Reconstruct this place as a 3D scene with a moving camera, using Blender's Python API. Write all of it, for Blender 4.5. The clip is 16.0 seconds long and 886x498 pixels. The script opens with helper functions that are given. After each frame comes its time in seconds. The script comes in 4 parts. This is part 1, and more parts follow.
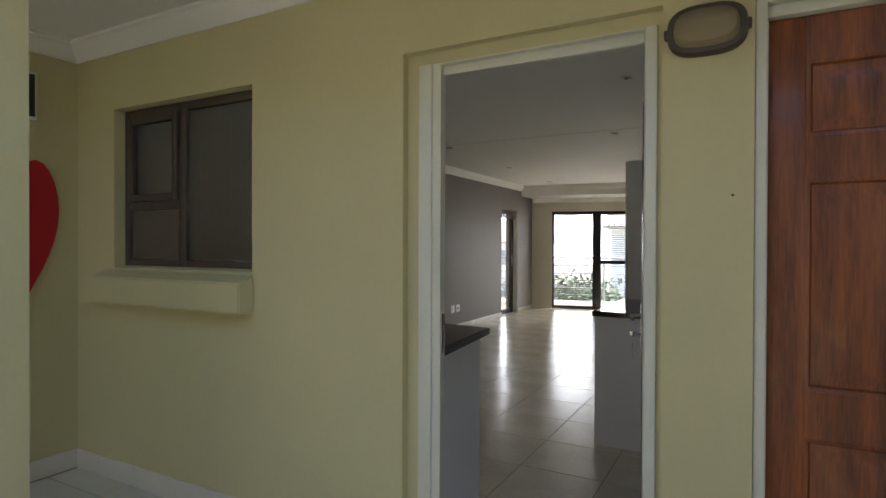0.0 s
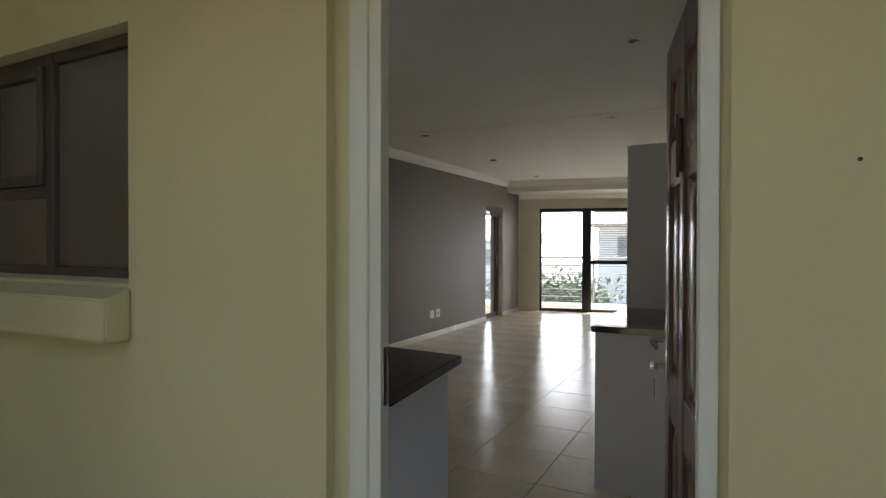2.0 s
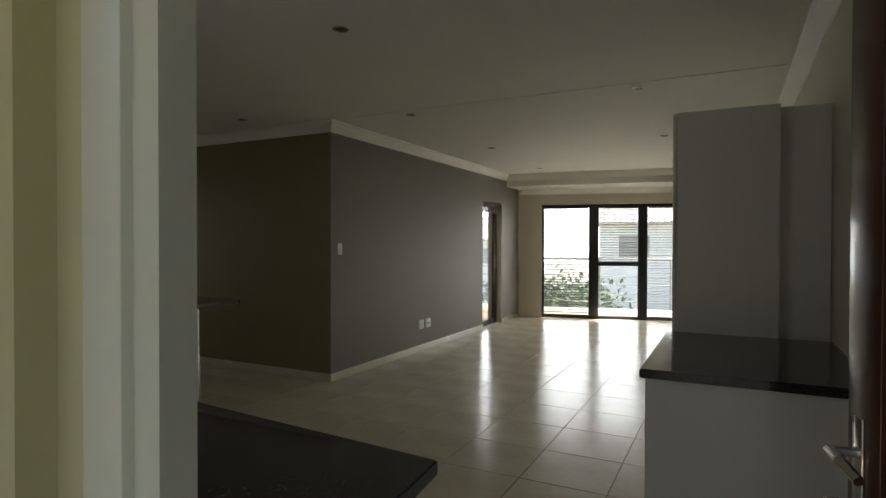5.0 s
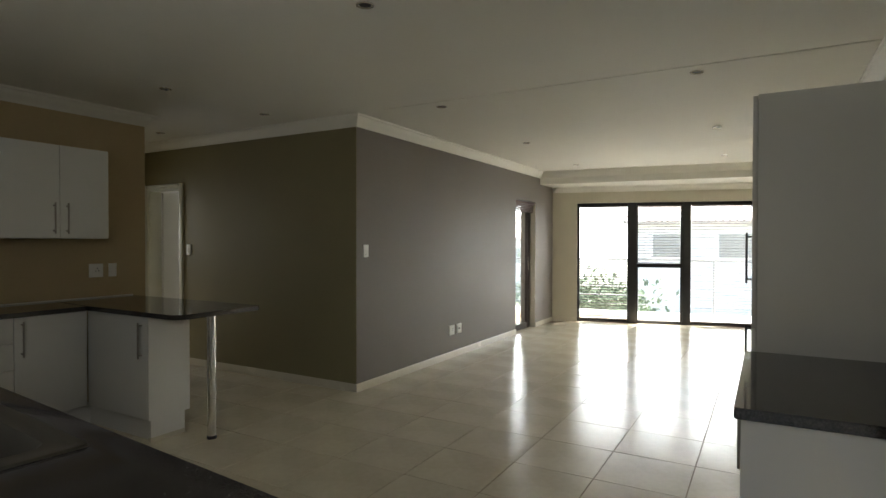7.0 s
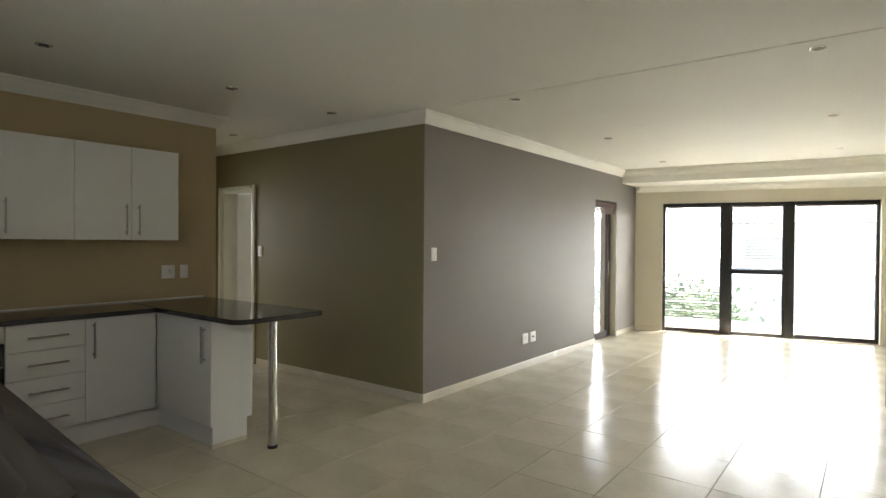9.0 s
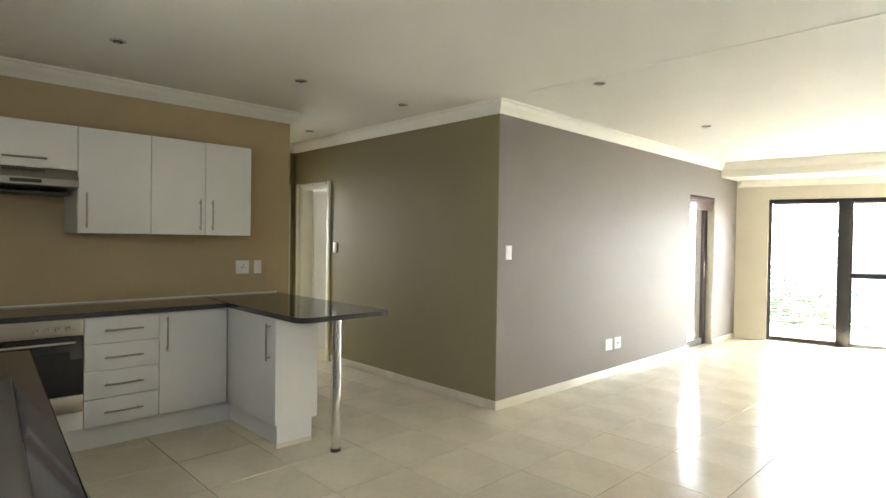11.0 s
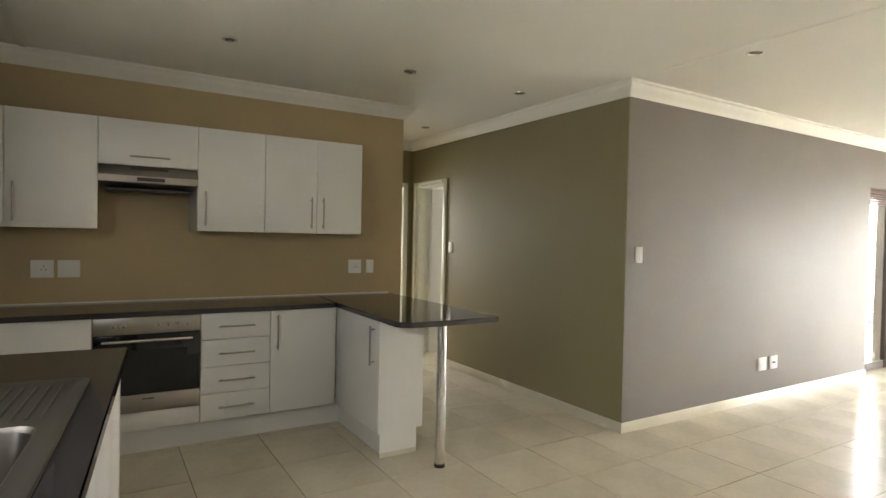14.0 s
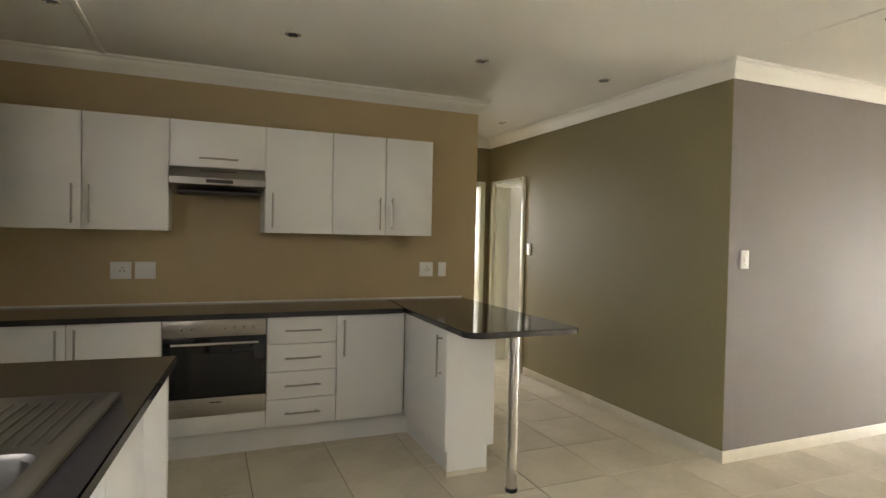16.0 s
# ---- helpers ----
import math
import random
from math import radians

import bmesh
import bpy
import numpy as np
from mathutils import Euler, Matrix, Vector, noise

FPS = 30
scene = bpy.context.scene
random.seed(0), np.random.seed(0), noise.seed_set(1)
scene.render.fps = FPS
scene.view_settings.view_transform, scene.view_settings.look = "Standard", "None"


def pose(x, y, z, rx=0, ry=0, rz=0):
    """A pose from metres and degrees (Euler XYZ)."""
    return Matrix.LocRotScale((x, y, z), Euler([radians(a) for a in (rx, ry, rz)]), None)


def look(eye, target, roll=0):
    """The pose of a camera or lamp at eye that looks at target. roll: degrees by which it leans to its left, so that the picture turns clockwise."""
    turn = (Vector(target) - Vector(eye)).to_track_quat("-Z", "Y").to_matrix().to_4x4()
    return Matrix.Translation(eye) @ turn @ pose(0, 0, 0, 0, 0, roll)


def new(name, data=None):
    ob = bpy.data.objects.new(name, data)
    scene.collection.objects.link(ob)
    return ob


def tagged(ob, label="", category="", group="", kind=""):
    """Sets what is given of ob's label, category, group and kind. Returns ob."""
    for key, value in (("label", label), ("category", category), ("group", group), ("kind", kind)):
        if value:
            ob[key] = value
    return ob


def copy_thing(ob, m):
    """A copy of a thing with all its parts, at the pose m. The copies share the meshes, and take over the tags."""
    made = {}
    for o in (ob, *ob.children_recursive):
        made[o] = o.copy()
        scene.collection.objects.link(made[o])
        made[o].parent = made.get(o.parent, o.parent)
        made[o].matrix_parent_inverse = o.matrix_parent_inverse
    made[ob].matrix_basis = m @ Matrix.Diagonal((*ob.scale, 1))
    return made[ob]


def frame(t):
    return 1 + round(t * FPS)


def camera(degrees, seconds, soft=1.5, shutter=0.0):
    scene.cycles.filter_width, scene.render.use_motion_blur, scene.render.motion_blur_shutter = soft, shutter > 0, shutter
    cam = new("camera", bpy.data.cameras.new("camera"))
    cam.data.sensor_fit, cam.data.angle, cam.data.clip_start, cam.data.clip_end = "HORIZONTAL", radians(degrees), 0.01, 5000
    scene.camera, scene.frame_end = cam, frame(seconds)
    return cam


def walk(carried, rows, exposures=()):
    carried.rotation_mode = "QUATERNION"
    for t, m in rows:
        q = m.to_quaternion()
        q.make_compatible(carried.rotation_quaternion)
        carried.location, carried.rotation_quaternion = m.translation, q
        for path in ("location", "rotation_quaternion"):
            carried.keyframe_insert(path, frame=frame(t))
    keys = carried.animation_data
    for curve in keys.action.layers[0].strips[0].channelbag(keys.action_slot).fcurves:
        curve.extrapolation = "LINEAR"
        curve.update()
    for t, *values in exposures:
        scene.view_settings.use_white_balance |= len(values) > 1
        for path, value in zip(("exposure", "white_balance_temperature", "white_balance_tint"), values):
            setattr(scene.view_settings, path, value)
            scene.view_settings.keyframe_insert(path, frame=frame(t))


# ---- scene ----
cam = camera(76.3, 16.0)
PATH = [
    (0, (-0.146, 0.501, 1.346), (-1.106, 2.256, 1.331), 0.2),
    (0.5, (-0.216, 0.664, 1.358), (-1.16, 2.427, 1.341), 0.2),
    (1, (-0.255, 0.829, 1.349), (-1.189, 2.598, 1.33), 0.1),
    (1.5, (-0.313, 1.031, 1.34), (-1.239, 2.803, 1.322), 0.0),
    (2, (-0.393, 1.203, 1.349), (-1.311, 2.979, 1.331), 0.1),
    (2.5, (-0.451, 1.354, 1.342), (-1.363, 3.134, 1.325), -0.1),
    (3, (-0.542, 1.555, 1.346), (-1.448, 3.338, 1.327), 0.5),
    (5.5, (-0.851, 2.246, 1.366), (-1.765, 4.024, 1.344), -0.1),
    (6, (-0.916, 2.334, 1.365), (-1.85, 4.101, 1.345), -0.0),
    (6.5, (-0.966, 2.384, 1.37), (-1.924, 4.14, 1.348), -0.0),
    (7, (-1.01, 2.458, 1.389), (-2.005, 4.193, 1.363), 0.1),
    (7.5, (-1.051, 2.534, 1.373), (-2.096, 4.239, 1.354), 0.0),
    (8, (-1.087, 2.6, 1.386), (-2.182, 4.273, 1.369), 0.1),
    (8.5, (-1.129, 2.668, 1.4), (-2.282, 4.301, 1.38), 0.3),
    (9, (-1.155, 2.745, 1.403), (-2.37, 4.334, 1.381), 0.4),
    (11.5, (-1.293, 3.055, 1.397), (-2.775, 4.397, 1.363), 0.9),
    (12, (-1.316, 3.094, 1.405), (-2.842, 4.387, 1.37), 0.9),
    (12.5, (-1.353, 3.137, 1.406), (-2.92, 4.38, 1.371), 1.0),
    (13, (-1.39, 3.193, 1.406), (-3.005, 4.371, 1.369), 1.0),
    (13.5, (-1.445, 3.248, 1.402), (-3.108, 4.359, 1.363), 1.1),
    (14, (-1.479, 3.304, 1.392), (-3.187, 4.343, 1.354), 1.2),
    (14.5, (-1.532, 3.337, 1.385), (-3.274, 4.318, 1.348), 1.2),
    (15, (-1.589, 3.39, 1.386), (-3.367, 4.305, 1.349), 1.2),
    (15.5, (-1.642, 3.447, 1.391), (-3.453, 4.296, 1.352), 1.2),
    (16, (-1.687, 3.505, 1.407), (-3.531, 4.28, 1.363), 1.2),
]
EXPOSURES = [(0, 1.85, 6700, 15), (2, 1.65, 6700, 15), (3, 1.5, 6800, 14), (4.2, 1.55, 6900, 12), (5.5, 1.6, 7100, 10), (6, 1.85, 7100, 10), (7, 2.4, 6950, 10), (8, 2.85, 6850, 10), (9, 3.3, 6850, 10), (11.5, 4.45, 6750, 10), (12.5, 4.5, 6800, 10), (13.5, 4.15, 6950, 12), (16, 4.25, 7200, 15)]
walk(cam, [(t, look(eye, target, roll)) for t, eye, target, roll in PATH], EXPOSURES)

# ---- light ----
world = bpy.data.worlds.new("sky")
scene.world = world
world.use_nodes = True
wn = world.node_tree.nodes
sky = wn.new("ShaderNodeTexSky")
sky.sky_type = "NISHITA"
sky.sun_disc = False
sky.sun_elevation, sky.sun_rotation = radians(67), radians(25)
world.node_tree.links.new(sky.outputs[0], wn["Background"].inputs[0])
wn["Background"].inputs[1].default_value = 0.15


def sun(elevation, azimuth, power):
    d = bpy.data.lights.new("sun", "SUN")
    d.energy, d.angle, d.color = power, radians(0.6), (1.0, 0.97, 0.92)
    ob = new("sun", d)
    e, a = radians(elevation), radians(azimuth)
    ob.matrix_world = look((math.sin(a) * math.cos(e) * 30, math.cos(a) * math.cos(e) * 30, math.sin(e) * 30), (0, 0, 0))


sun(67, 25, 4.5)


def sky_lamp(name, at, towards, w, h, power, color=(0.9, 0.95, 1.0)):
    d = bpy.data.lights.new(name, "AREA")
    d.shape, d.size, d.size_y, d.energy, d.color = "RECTANGLE", w, h, power, color
    new(name, d).matrix_world = look(at, towards)


# ---- plan ----
CEIL, CORN = 2.545, 2.441
YO, YR, YI = 2.427, 2.465, 2.55            # front wall: outer face, back of the plaster reveals, inner face
XG, YG = -4.277, 6.555          # grey block: its two faces
XK, YK = -5.99, 5.61            # kitchen wall and its free end
XR = -0.36                      # long wall beside the entrance
XE = -7.57                      # end of the passage
XS = -3.71                      # side wall of the porch
SLOPE = 0.25                    # the garden front stands askew
FAR = Matrix.Translation((XG, 12.03, 0)) @ Matrix.Rotation(math.atan(SLOPE), 4, "Z")


def far_y(x):
    return 12.03 + SLOPE * (x - XG)


# Added fill lamp outside, hidden above the garden windows to boost their daylight.
sky_lamp("garden_sky_fill", FAR @ Vector((1.85, 0.95, 3.0)), FAR @ Vector((1.85, -1.2, 0.9)), 2.8, 1.2, 50)
sky_lamp("kitchen_window_skylight", (-2.79, YI + 0.012, 1.78), (-2.9, 6.0, 1.4), 1.0, 0.55, 1.0)
# Added fill lamps in the rooms behind the passage doors, which have no windows.
sky_lamp("passage_end_fill", (-9.3, 6.1, 1.6), (-7.0, 6.1, 1.3), 1.2, 1.4, 5.0)
sky_lamp("bedroom_fill", (-6.9, 9.3, 1.6), (-7.2, 6.6, 1.2), 1.4, 1.4, 3.0)

# ---- materials ----


def material(name, color, rough=0.5, metal=0.0, vary=0.08, scale=3.0, grain=60.0, bump=0.05, coat=0.0, tint=None, spread=0.0, stretch=None, even=False):
    m = bpy.data.materials.new(name)
    m.use_nodes = True
    n, l = m.node_tree.nodes, m.node_tree.links
    b = n["Principled BSDF"]
    tc = n.new("ShaderNodeTexCoord")
    src = tc.outputs["Object"]
    if stretch:
        mp = n.new("ShaderNodeMapping")
        mp.inputs["Scale"].default_value = stretch
        l.new(src, mp.inputs[0])
        src = mp.outputs[0]
    big, fine = n.new("ShaderNodeTexNoise"), n.new("ShaderNodeTexNoise")
    big.inputs["Scale"].default_value, fine.inputs["Scale"].default_value = scale, grain
    big.inputs["Detail"].default_value, fine.inputs["Detail"].default_value = 5, 3
    l.new(src, big.inputs["Vector"]), l.new(src, fine.inputs["Vector"])
    add = n.new("ShaderNodeMath")
    add.operation = "MULTIPLY_ADD"
    add.inputs[1].default_value = 0.35
    l.new(fine.outputs[0], add.inputs[0]), l.new(big.outputs[0], add.inputs[2])
    value = add.outputs[0]
    if spread:
        info = n.new("ShaderNodeObjectInfo")
        sp = n.new("ShaderNodeMath")
        sp.operation = "MULTIPLY_ADD"
        sp.inputs[1].default_value = spread
        l.new(info.outputs["Random"], sp.inputs[0]), l.new(value, sp.inputs[2])
        value = sp.outputs[0]
    ramp = n.new("ShaderNodeValToRGB")
    ramp.color_ramp.elements[0].position, ramp.color_ramp.elements[1].position = 0.42, 0.95
    dark = [c * (1 - vary) for c in color]
    light = [min(1, c * (1 + vary)) for c in (tint or color)]
    ramp.color_ramp.elements[0].color, ramp.color_ramp.elements[1].color = (*dark, 1), (*light, 1)
    l.new(value, ramp.inputs[0]), l.new(ramp.outputs[0], b.inputs["Base Color"])
    rr = n.new("ShaderNodeMapRange")
    rr.inputs[3].default_value, rr.inputs[4].default_value = max(0.02, rough * (0.95 if even else 0.8)), min(1, rough * (1.05 if even else 1.25))
    l.new(big.outputs[0], rr.inputs[0]), l.new(rr.outputs[0], b.inputs["Roughness"])
    b.inputs["Metallic"].default_value = metal
    b.inputs["Coat Weight"].default_value = coat
    if bump:
        bp = n.new("ShaderNodeBump")
        bp.inputs["Strength"].default_value, bp.inputs["Distance"].default_value = bump, 0.01
        l.new(add.outputs[0], bp.inputs["Height"]), l.new(bp.outputs[0], b.inputs["Normal"])
    return m


PORCH = material("porch_wall_paint", (0.56, 0.505, 0.275), 0.6, vary=0.06, scale=1.3, grain=45, bump=0.12)
CREAM = material("cream_wall_paint", (0.62, 0.58, 0.47), 0.5, vary=0.05, scale=1.5, grain=50, bump=0.10)
TAN = material("tan_wall_paint", (0.475, 0.366, 0.204), 0.5, vary=0.06, scale=1.5, grain=50, bump=0.12)
GREY = material("grey_wall_paint", (0.205, 0.182, 0.165), 0.55, vary=0.06, scale=1.6, grain=55, bump=0.14)
# Same finish as GREY in a more olive colour, for the passage side.
KHAKI = material("khaki_wall", (0.250, 0.215, 0.112), 0.55, vary=0.06, scale=1.6, grain=55, bump=0.14)
WHITE = material("ceiling_paint", (0.78, 0.76, 0.70), 0.7, vary=0.03, scale=1.2, grain=40, bump=0.05)
TRIM = material("white_plaster_trim", (0.80, 0.78, 0.72), 0.55, vary=0.03, bump=0.03)
FRAME = material("cream_enamel", (0.66, 0.65, 0.53), 0.3, vary=0.05, scale=4, bump=0.04)
TILE = material("cream_porcelain_tile", (0.565, 0.50, 0.372), 0.2, vary=0.07, scale=2.2, grain=22, bump=0.015, tint=(0.635, 0.575, 0.445), spread=0.06)
PORCH_TILE = material("porch_tile", (0.56, 0.52, 0.41), 0.3, vary=0.08, scale=3, grain=30, bump=0.03, spread=0.15)
GROUT = material("grout", (0.20, 0.14, 0.09), 0.9, vary=0.25, scale=6, bump=0.1)
SKIRT = material("skirting_tile", (0.64, 0.59, 0.48), 0.25, vary=0.06, scale=3, bump=0.02)
CAB = material("white_melamine", (0.74, 0.73, 0.70), 0.32, vary=0.012, scale=2.5, bump=0, even=True)
# Base cabinet bodies are coloured darker to put shade into the gaps between fronts.
GAP_SHADE = material("cabinet_shadow_gap", (0.30, 0.27, 0.22), 0.7)
GRANITE = material("black_granite", (0.012, 0.011, 0.012), 0.09, vary=0.5, scale=160, grain=420, bump=0.004, tint=(0.05, 0.045, 0.045))
STEEL = material("brushed_steel", (0.40, 0.375, 0.34), 0.36, 1.0, vary=0.05, scale=2, grain=60, bump=0.01, stretch=(1, 1, 30), even=True)
SINK = material("sink_steel", (0.20, 0.185, 0.165), 0.42, 1.0, vary=0.07, scale=6, grain=120, bump=0.02)
CHROME = material("chrome", (0.68, 0.67, 0.65), 0.13, 1.0, vary=0.04, bump=0)
BLACKGLASS = material("black_glass", (0.008, 0.008, 0.010), 0.05, vary=0.1, bump=0)
DARK = material("dark_plastic", (0.02, 0.02, 0.02), 0.4, vary=0.2)
MAHOG = material("mahogany_varnish", (0.042, 0.010, 0.006), 0.30, vary=0.45, scale=3.2, grain=30, bump=0.05, tint=(0.085, 0.020, 0.010), stretch=(7, 7, 0.6), coat=0.4)
ORANGEWOOD = material("orange_hardwood", (0.17, 0.040, 0.010), 0.4, vary=0.45, scale=3.0, grain=24, bump=0.05, tint=(0.26, 0.074, 0.018), stretch=(6, 6, 0.5), coat=0.2)
BRONZE = material("bronze_aluminium", (0.045, 0.034, 0.028), 0.4, 0.35, vary=0.2, scale=5, bump=0.02)
ALU = material("charcoal_aluminium", (0.022, 0.022, 0.024), 0.35, 0.3, vary=0.2, scale=5, bump=0.01)
WINFRAME = material("brown_window_frame", (0.070, 0.052, 0.042), 0.45, vary=0.2, scale=6, bump=0.04)
PLASTIC = material("white_plastic", (0.80, 0.79, 0.76), 0.3, vary=0.02, bump=0)
SLAT = material("blind_slat", (0.10, 0.09, 0.085), 0.45, vary=0.1, bump=0)
BLIND = material("brown_wood_blind", (0.10, 0.045, 0.03), 0.4, vary=0.3, scale=8, bump=0.05)
RED = material("red_paint", (0.50, 0.010, 0.015), 0.45, vary=0.1, scale=3, bump=0.03)
WHITEDOOR = material("white_door_paint", (0.78, 0.77, 0.73), 0.35, vary=0.03, bump=0.02)
ROOM = material("pale_room_paint", (0.72, 0.71, 0.68), 0.6, vary=0.03, bump=0.05)
CONCRETE = material("balcony_concrete", (0.34, 0.33, 0.31), 0.8, vary=0.1, scale=2, bump=0.1)
# Kept dark so the added wall behind the porch bounces little light.
BLOCKER = material("dark_blocker", (0.09, 0.085, 0.075), 0.9, vary=0.3, scale=2, bump=0.2)
PLASTER = material("house_plaster", (0.82, 0.80, 0.76), 0.8, vary=0.08, scale=0.8, bump=0.1)
ROOFTILE = material("roof_tile", (0.52, 0.46, 0.42), 0.8, vary=0.2, scale=1.5, bump=0.1)
GRASS = material("lawn", (0.27, 0.26, 0.21), 0.9, vary=0.35, scale=0.6, grain=14, bump=0.4)
LEAF = material("leaves", (0.11, 0.15, 0.085), 0.6, vary=0.35, scale=2, bump=0, spread=0.1)
BARK = material("bark", (0.12, 0.085, 0.06), 0.9, vary=0.3, scale=8, bump=0.4)
RAIL = material("galvanised_rail", (0.34, 0.34, 0.34), 0.35, 0.8, vary=0.1, bump=0)


def glass_material(name, rough=0.0, color=(0.92, 0.95, 0.95), clear=0.85):
    m = bpy.data.materials.new(name)
    m.use_nodes = True
    n, l = m.node_tree.nodes, m.node_tree.links
    b = n["Principled BSDF"]
    b.inputs["Base Color"].default_value = (*color, 1)
    b.inputs["Roughness"].default_value, b.inputs["IOR"].default_value = rough, 1.45
    b.inputs["Transmission Weight"].default_value = 1.0
    return m


GLASS = glass_material("clear_glass")
REEDED = glass_material("reeded_glass", 0.35, (0.55, 0.57, 0.56))
FROST = glass_material("frosted_lamp_glass", 0.45, (0.80, 0.80, 0.70))

# ---- builders ----
ORIGIN = {}


def box(bm, x0, x1, y0, y1, z0, z1, bevel=0.0, seg=2):
    made = bmesh.ops.create_cube(bm, size=1)["verts"]
    for v in made:
        v.co = Vector(((x0 + x1) / 2 + v.co.x * (x1 - x0), (y0 + y1) / 2 + v.co.y * (y1 - y0), (z0 + z1) / 2 + v.co.z * (z1 - z0)))
    if bevel:
        edges = list({e for v in made for e in v.link_edges})
        bmesh.ops.bevel(bm, geom=edges, offset=bevel, segments=seg, affect="EDGES", profile=0.5)
    return bm


def boxed(*args, **kw):
    return box(bmesh.new(), *args, **kw)


def rod(bm, p, q, r, seg=16, r2=None):
    p, q = Vector(p), Vector(q)
    turn = (q - p).to_track_quat("Z", "Y").to_matrix().to_4x4()
    bmesh.ops.create_cone(bm, cap_ends=True, segments=seg, radius1=r, radius2=r if r2 is None else r2, depth=(q - p).length,
                          matrix=Matrix.Translation((p + q) / 2) @ turn)
    return bm


def prism(bm, outline, lift):
    """A solid from a closed outline of points and the vector that it is drawn out by."""
    lift = Vector(lift)
    a = [bm.verts.new(p) for p in outline]
    b = [bm.verts.new(Vector(p) + lift) for p in outline]
    n = len(a)
    bm.faces.new(a[::-1]), bm.faces.new(b)
    for i in range(n):
        bm.faces.new((a[i], a[(i + 1) % n], b[(i + 1) % n], b[i]))
    bmesh.ops.recalc_face_normals(bm, faces=bm.faces[:])
    return bm


def mesh_of(name, bm, mat, smooth=True):
    me = bpy.data.meshes.new(name)
    bm.to_mesh(me)
    bm.free()
    me.materials.append(mat)
    if smooth:
        me.shade_smooth()
        me.set_sharp_from_angle(angle=radians(32))
    return me


def thing(name, label, category, at=(0, 0, 0), group="", kind="", m=None):
    ob = tagged(new(name), label, category, group, kind)
    ob.empty_display_size = 0.1
    ob.matrix_world = m if m is not None else Matrix.Translation(at)
    ORIGIN[ob.name] = Vector((0, 0, 0)) if m is not None else Vector(at)
    return ob


def part(name, bm, mat, parent, label=""):
    o = ORIGIN[parent.name]
    bmesh.ops.translate(bm, verts=bm.verts[:], vec=-o)
    ob = new(name, mesh_of(name, bm, mat))
    ob.parent = parent
    ORIGIN[ob.name] = o
    return tagged(ob, label)


def solid(name, bm, mat, label, category, kind="", group=""):
    ob = tagged(new(name, mesh_of(name, bm, mat)), label, category, group, kind)
    ORIGIN[ob.name] = Vector((0, 0, 0))
    return ob


def wall(name, axis, a0, a1, b0, b1, z0, z1, mat, label, holes=(), m=None):
    """A wall that runs along axis from a0 to a1, b0 to b1 thick, with openings (a, a, z, z) right through it."""
    bm = bmesh.new()
    put = (lambda a, b, c, d: box(bm, a, b, b0, b1, c, d)) if axis == "x" else (lambda a, b, c, d: box(bm, b0, b1, a, b, c, d))
    at = a0
    for h0, h1, hz0, hz1 in sorted(holes):
        put(at, h0, z0, z1)
        if hz0 > z0 + 0.03:
            put(h0, h1, z0, hz0)
        if hz1 < z1:
            put(h0, h1, hz1, z1)
        at = h1
    put(at, a1, z0, z1)
    if m is not None:
        bmesh.ops.transform(bm, matrix=m, verts=bm.verts[:])
    return solid(name, bm, mat, label, "wall", "structure")


COVE = [(0, 0), (0.010, 0), (0.016, 0.012), (0.030, 0.030), (0.050, 0.048), (0.064, 0.062), (0.070, 0.082), (0.085, 0.088), (0.085, 0.104), (0, 0.104)]
PORCH_FOOT = [(0, 0), (0.012, 0), (0.012, 0.105), (0.009, 0.11), (0, 0.11)]
FOOT = [(0, 0), (0.012, 0), (0.012, 0.070), (0.009, 0.075), (0, 0.075)]


def run(name, profile, p, q, z, mat, label, e0=0, e1=0, side=1):
    """A moulding along the wall from p to q; it stands out to the left of that way. e0, e1: mitre, 1 outside corner, -1 inside corner."""
    p, q = Vector((*p, 0)), Vector((*q, 0))
    way = (q - p).normalized()
    out = Vector((-way.y, way.x, 0)) * side
    bm = bmesh.new()
    a = [bm.verts.new(p + out * d - way * (d * e0) + Vector((0, 0, z + h))) for d, h in profile]
    b = [bm.verts.new(q + out * d + way * (d * e1) + Vector((0, 0, z + h))) for d, h in profile]
    n = len(a)
    bm.faces.new(a), bm.faces.new(b[::-1])
    for i in range(n):
        bm.faces.new((a[i], b[i], b[(i + 1) % n], a[(i + 1) % n]))
    bmesh.ops.recalc_face_normals(bm, faces=bm.faces[:])
    return solid(name, bm, mat, label, "trim", "structure")


# ---- setting: walls, ceilings ----
wall("wall_front", "x", -4.73, 3.2, YO, YR, -0.02, 2.75, PORCH, "cream plastered front wall with window and two doors",
     [(-3.342, -2.24, 1.205, 2.11), (-1.385, -0.400, 0, 2.115), (-0.140, 0.83, 0, 2.10)])
wall("wall_front_core", "x", -4.73, 3.2, YR, YI, -0.02, 2.75, PORCH, "cream plastered reveals of the front wall",
     [(-3.342, -2.24, 1.205, 2.11), (-1.330, -0.420, 0, 2.068), (-0.140, 0.83, 0, 2.10)])
wall("wall_porch_side", "y", -1.2, YO, XS - 0.25, XS, -0.02, 2.75, PORCH, "cream plastered side wall of the porch")
wall("wall_porch_end", "y", -1.2, YO, 3.0, 3.2, -0.02, 2.75, PORCH, "cream plastered end wall of the porch")
wall("wall_porch_parapet", "x", XS, 3.0, -1.2, -1.0, -0.02, 0.16, PORCH, "low plastered kerb of the open porch")
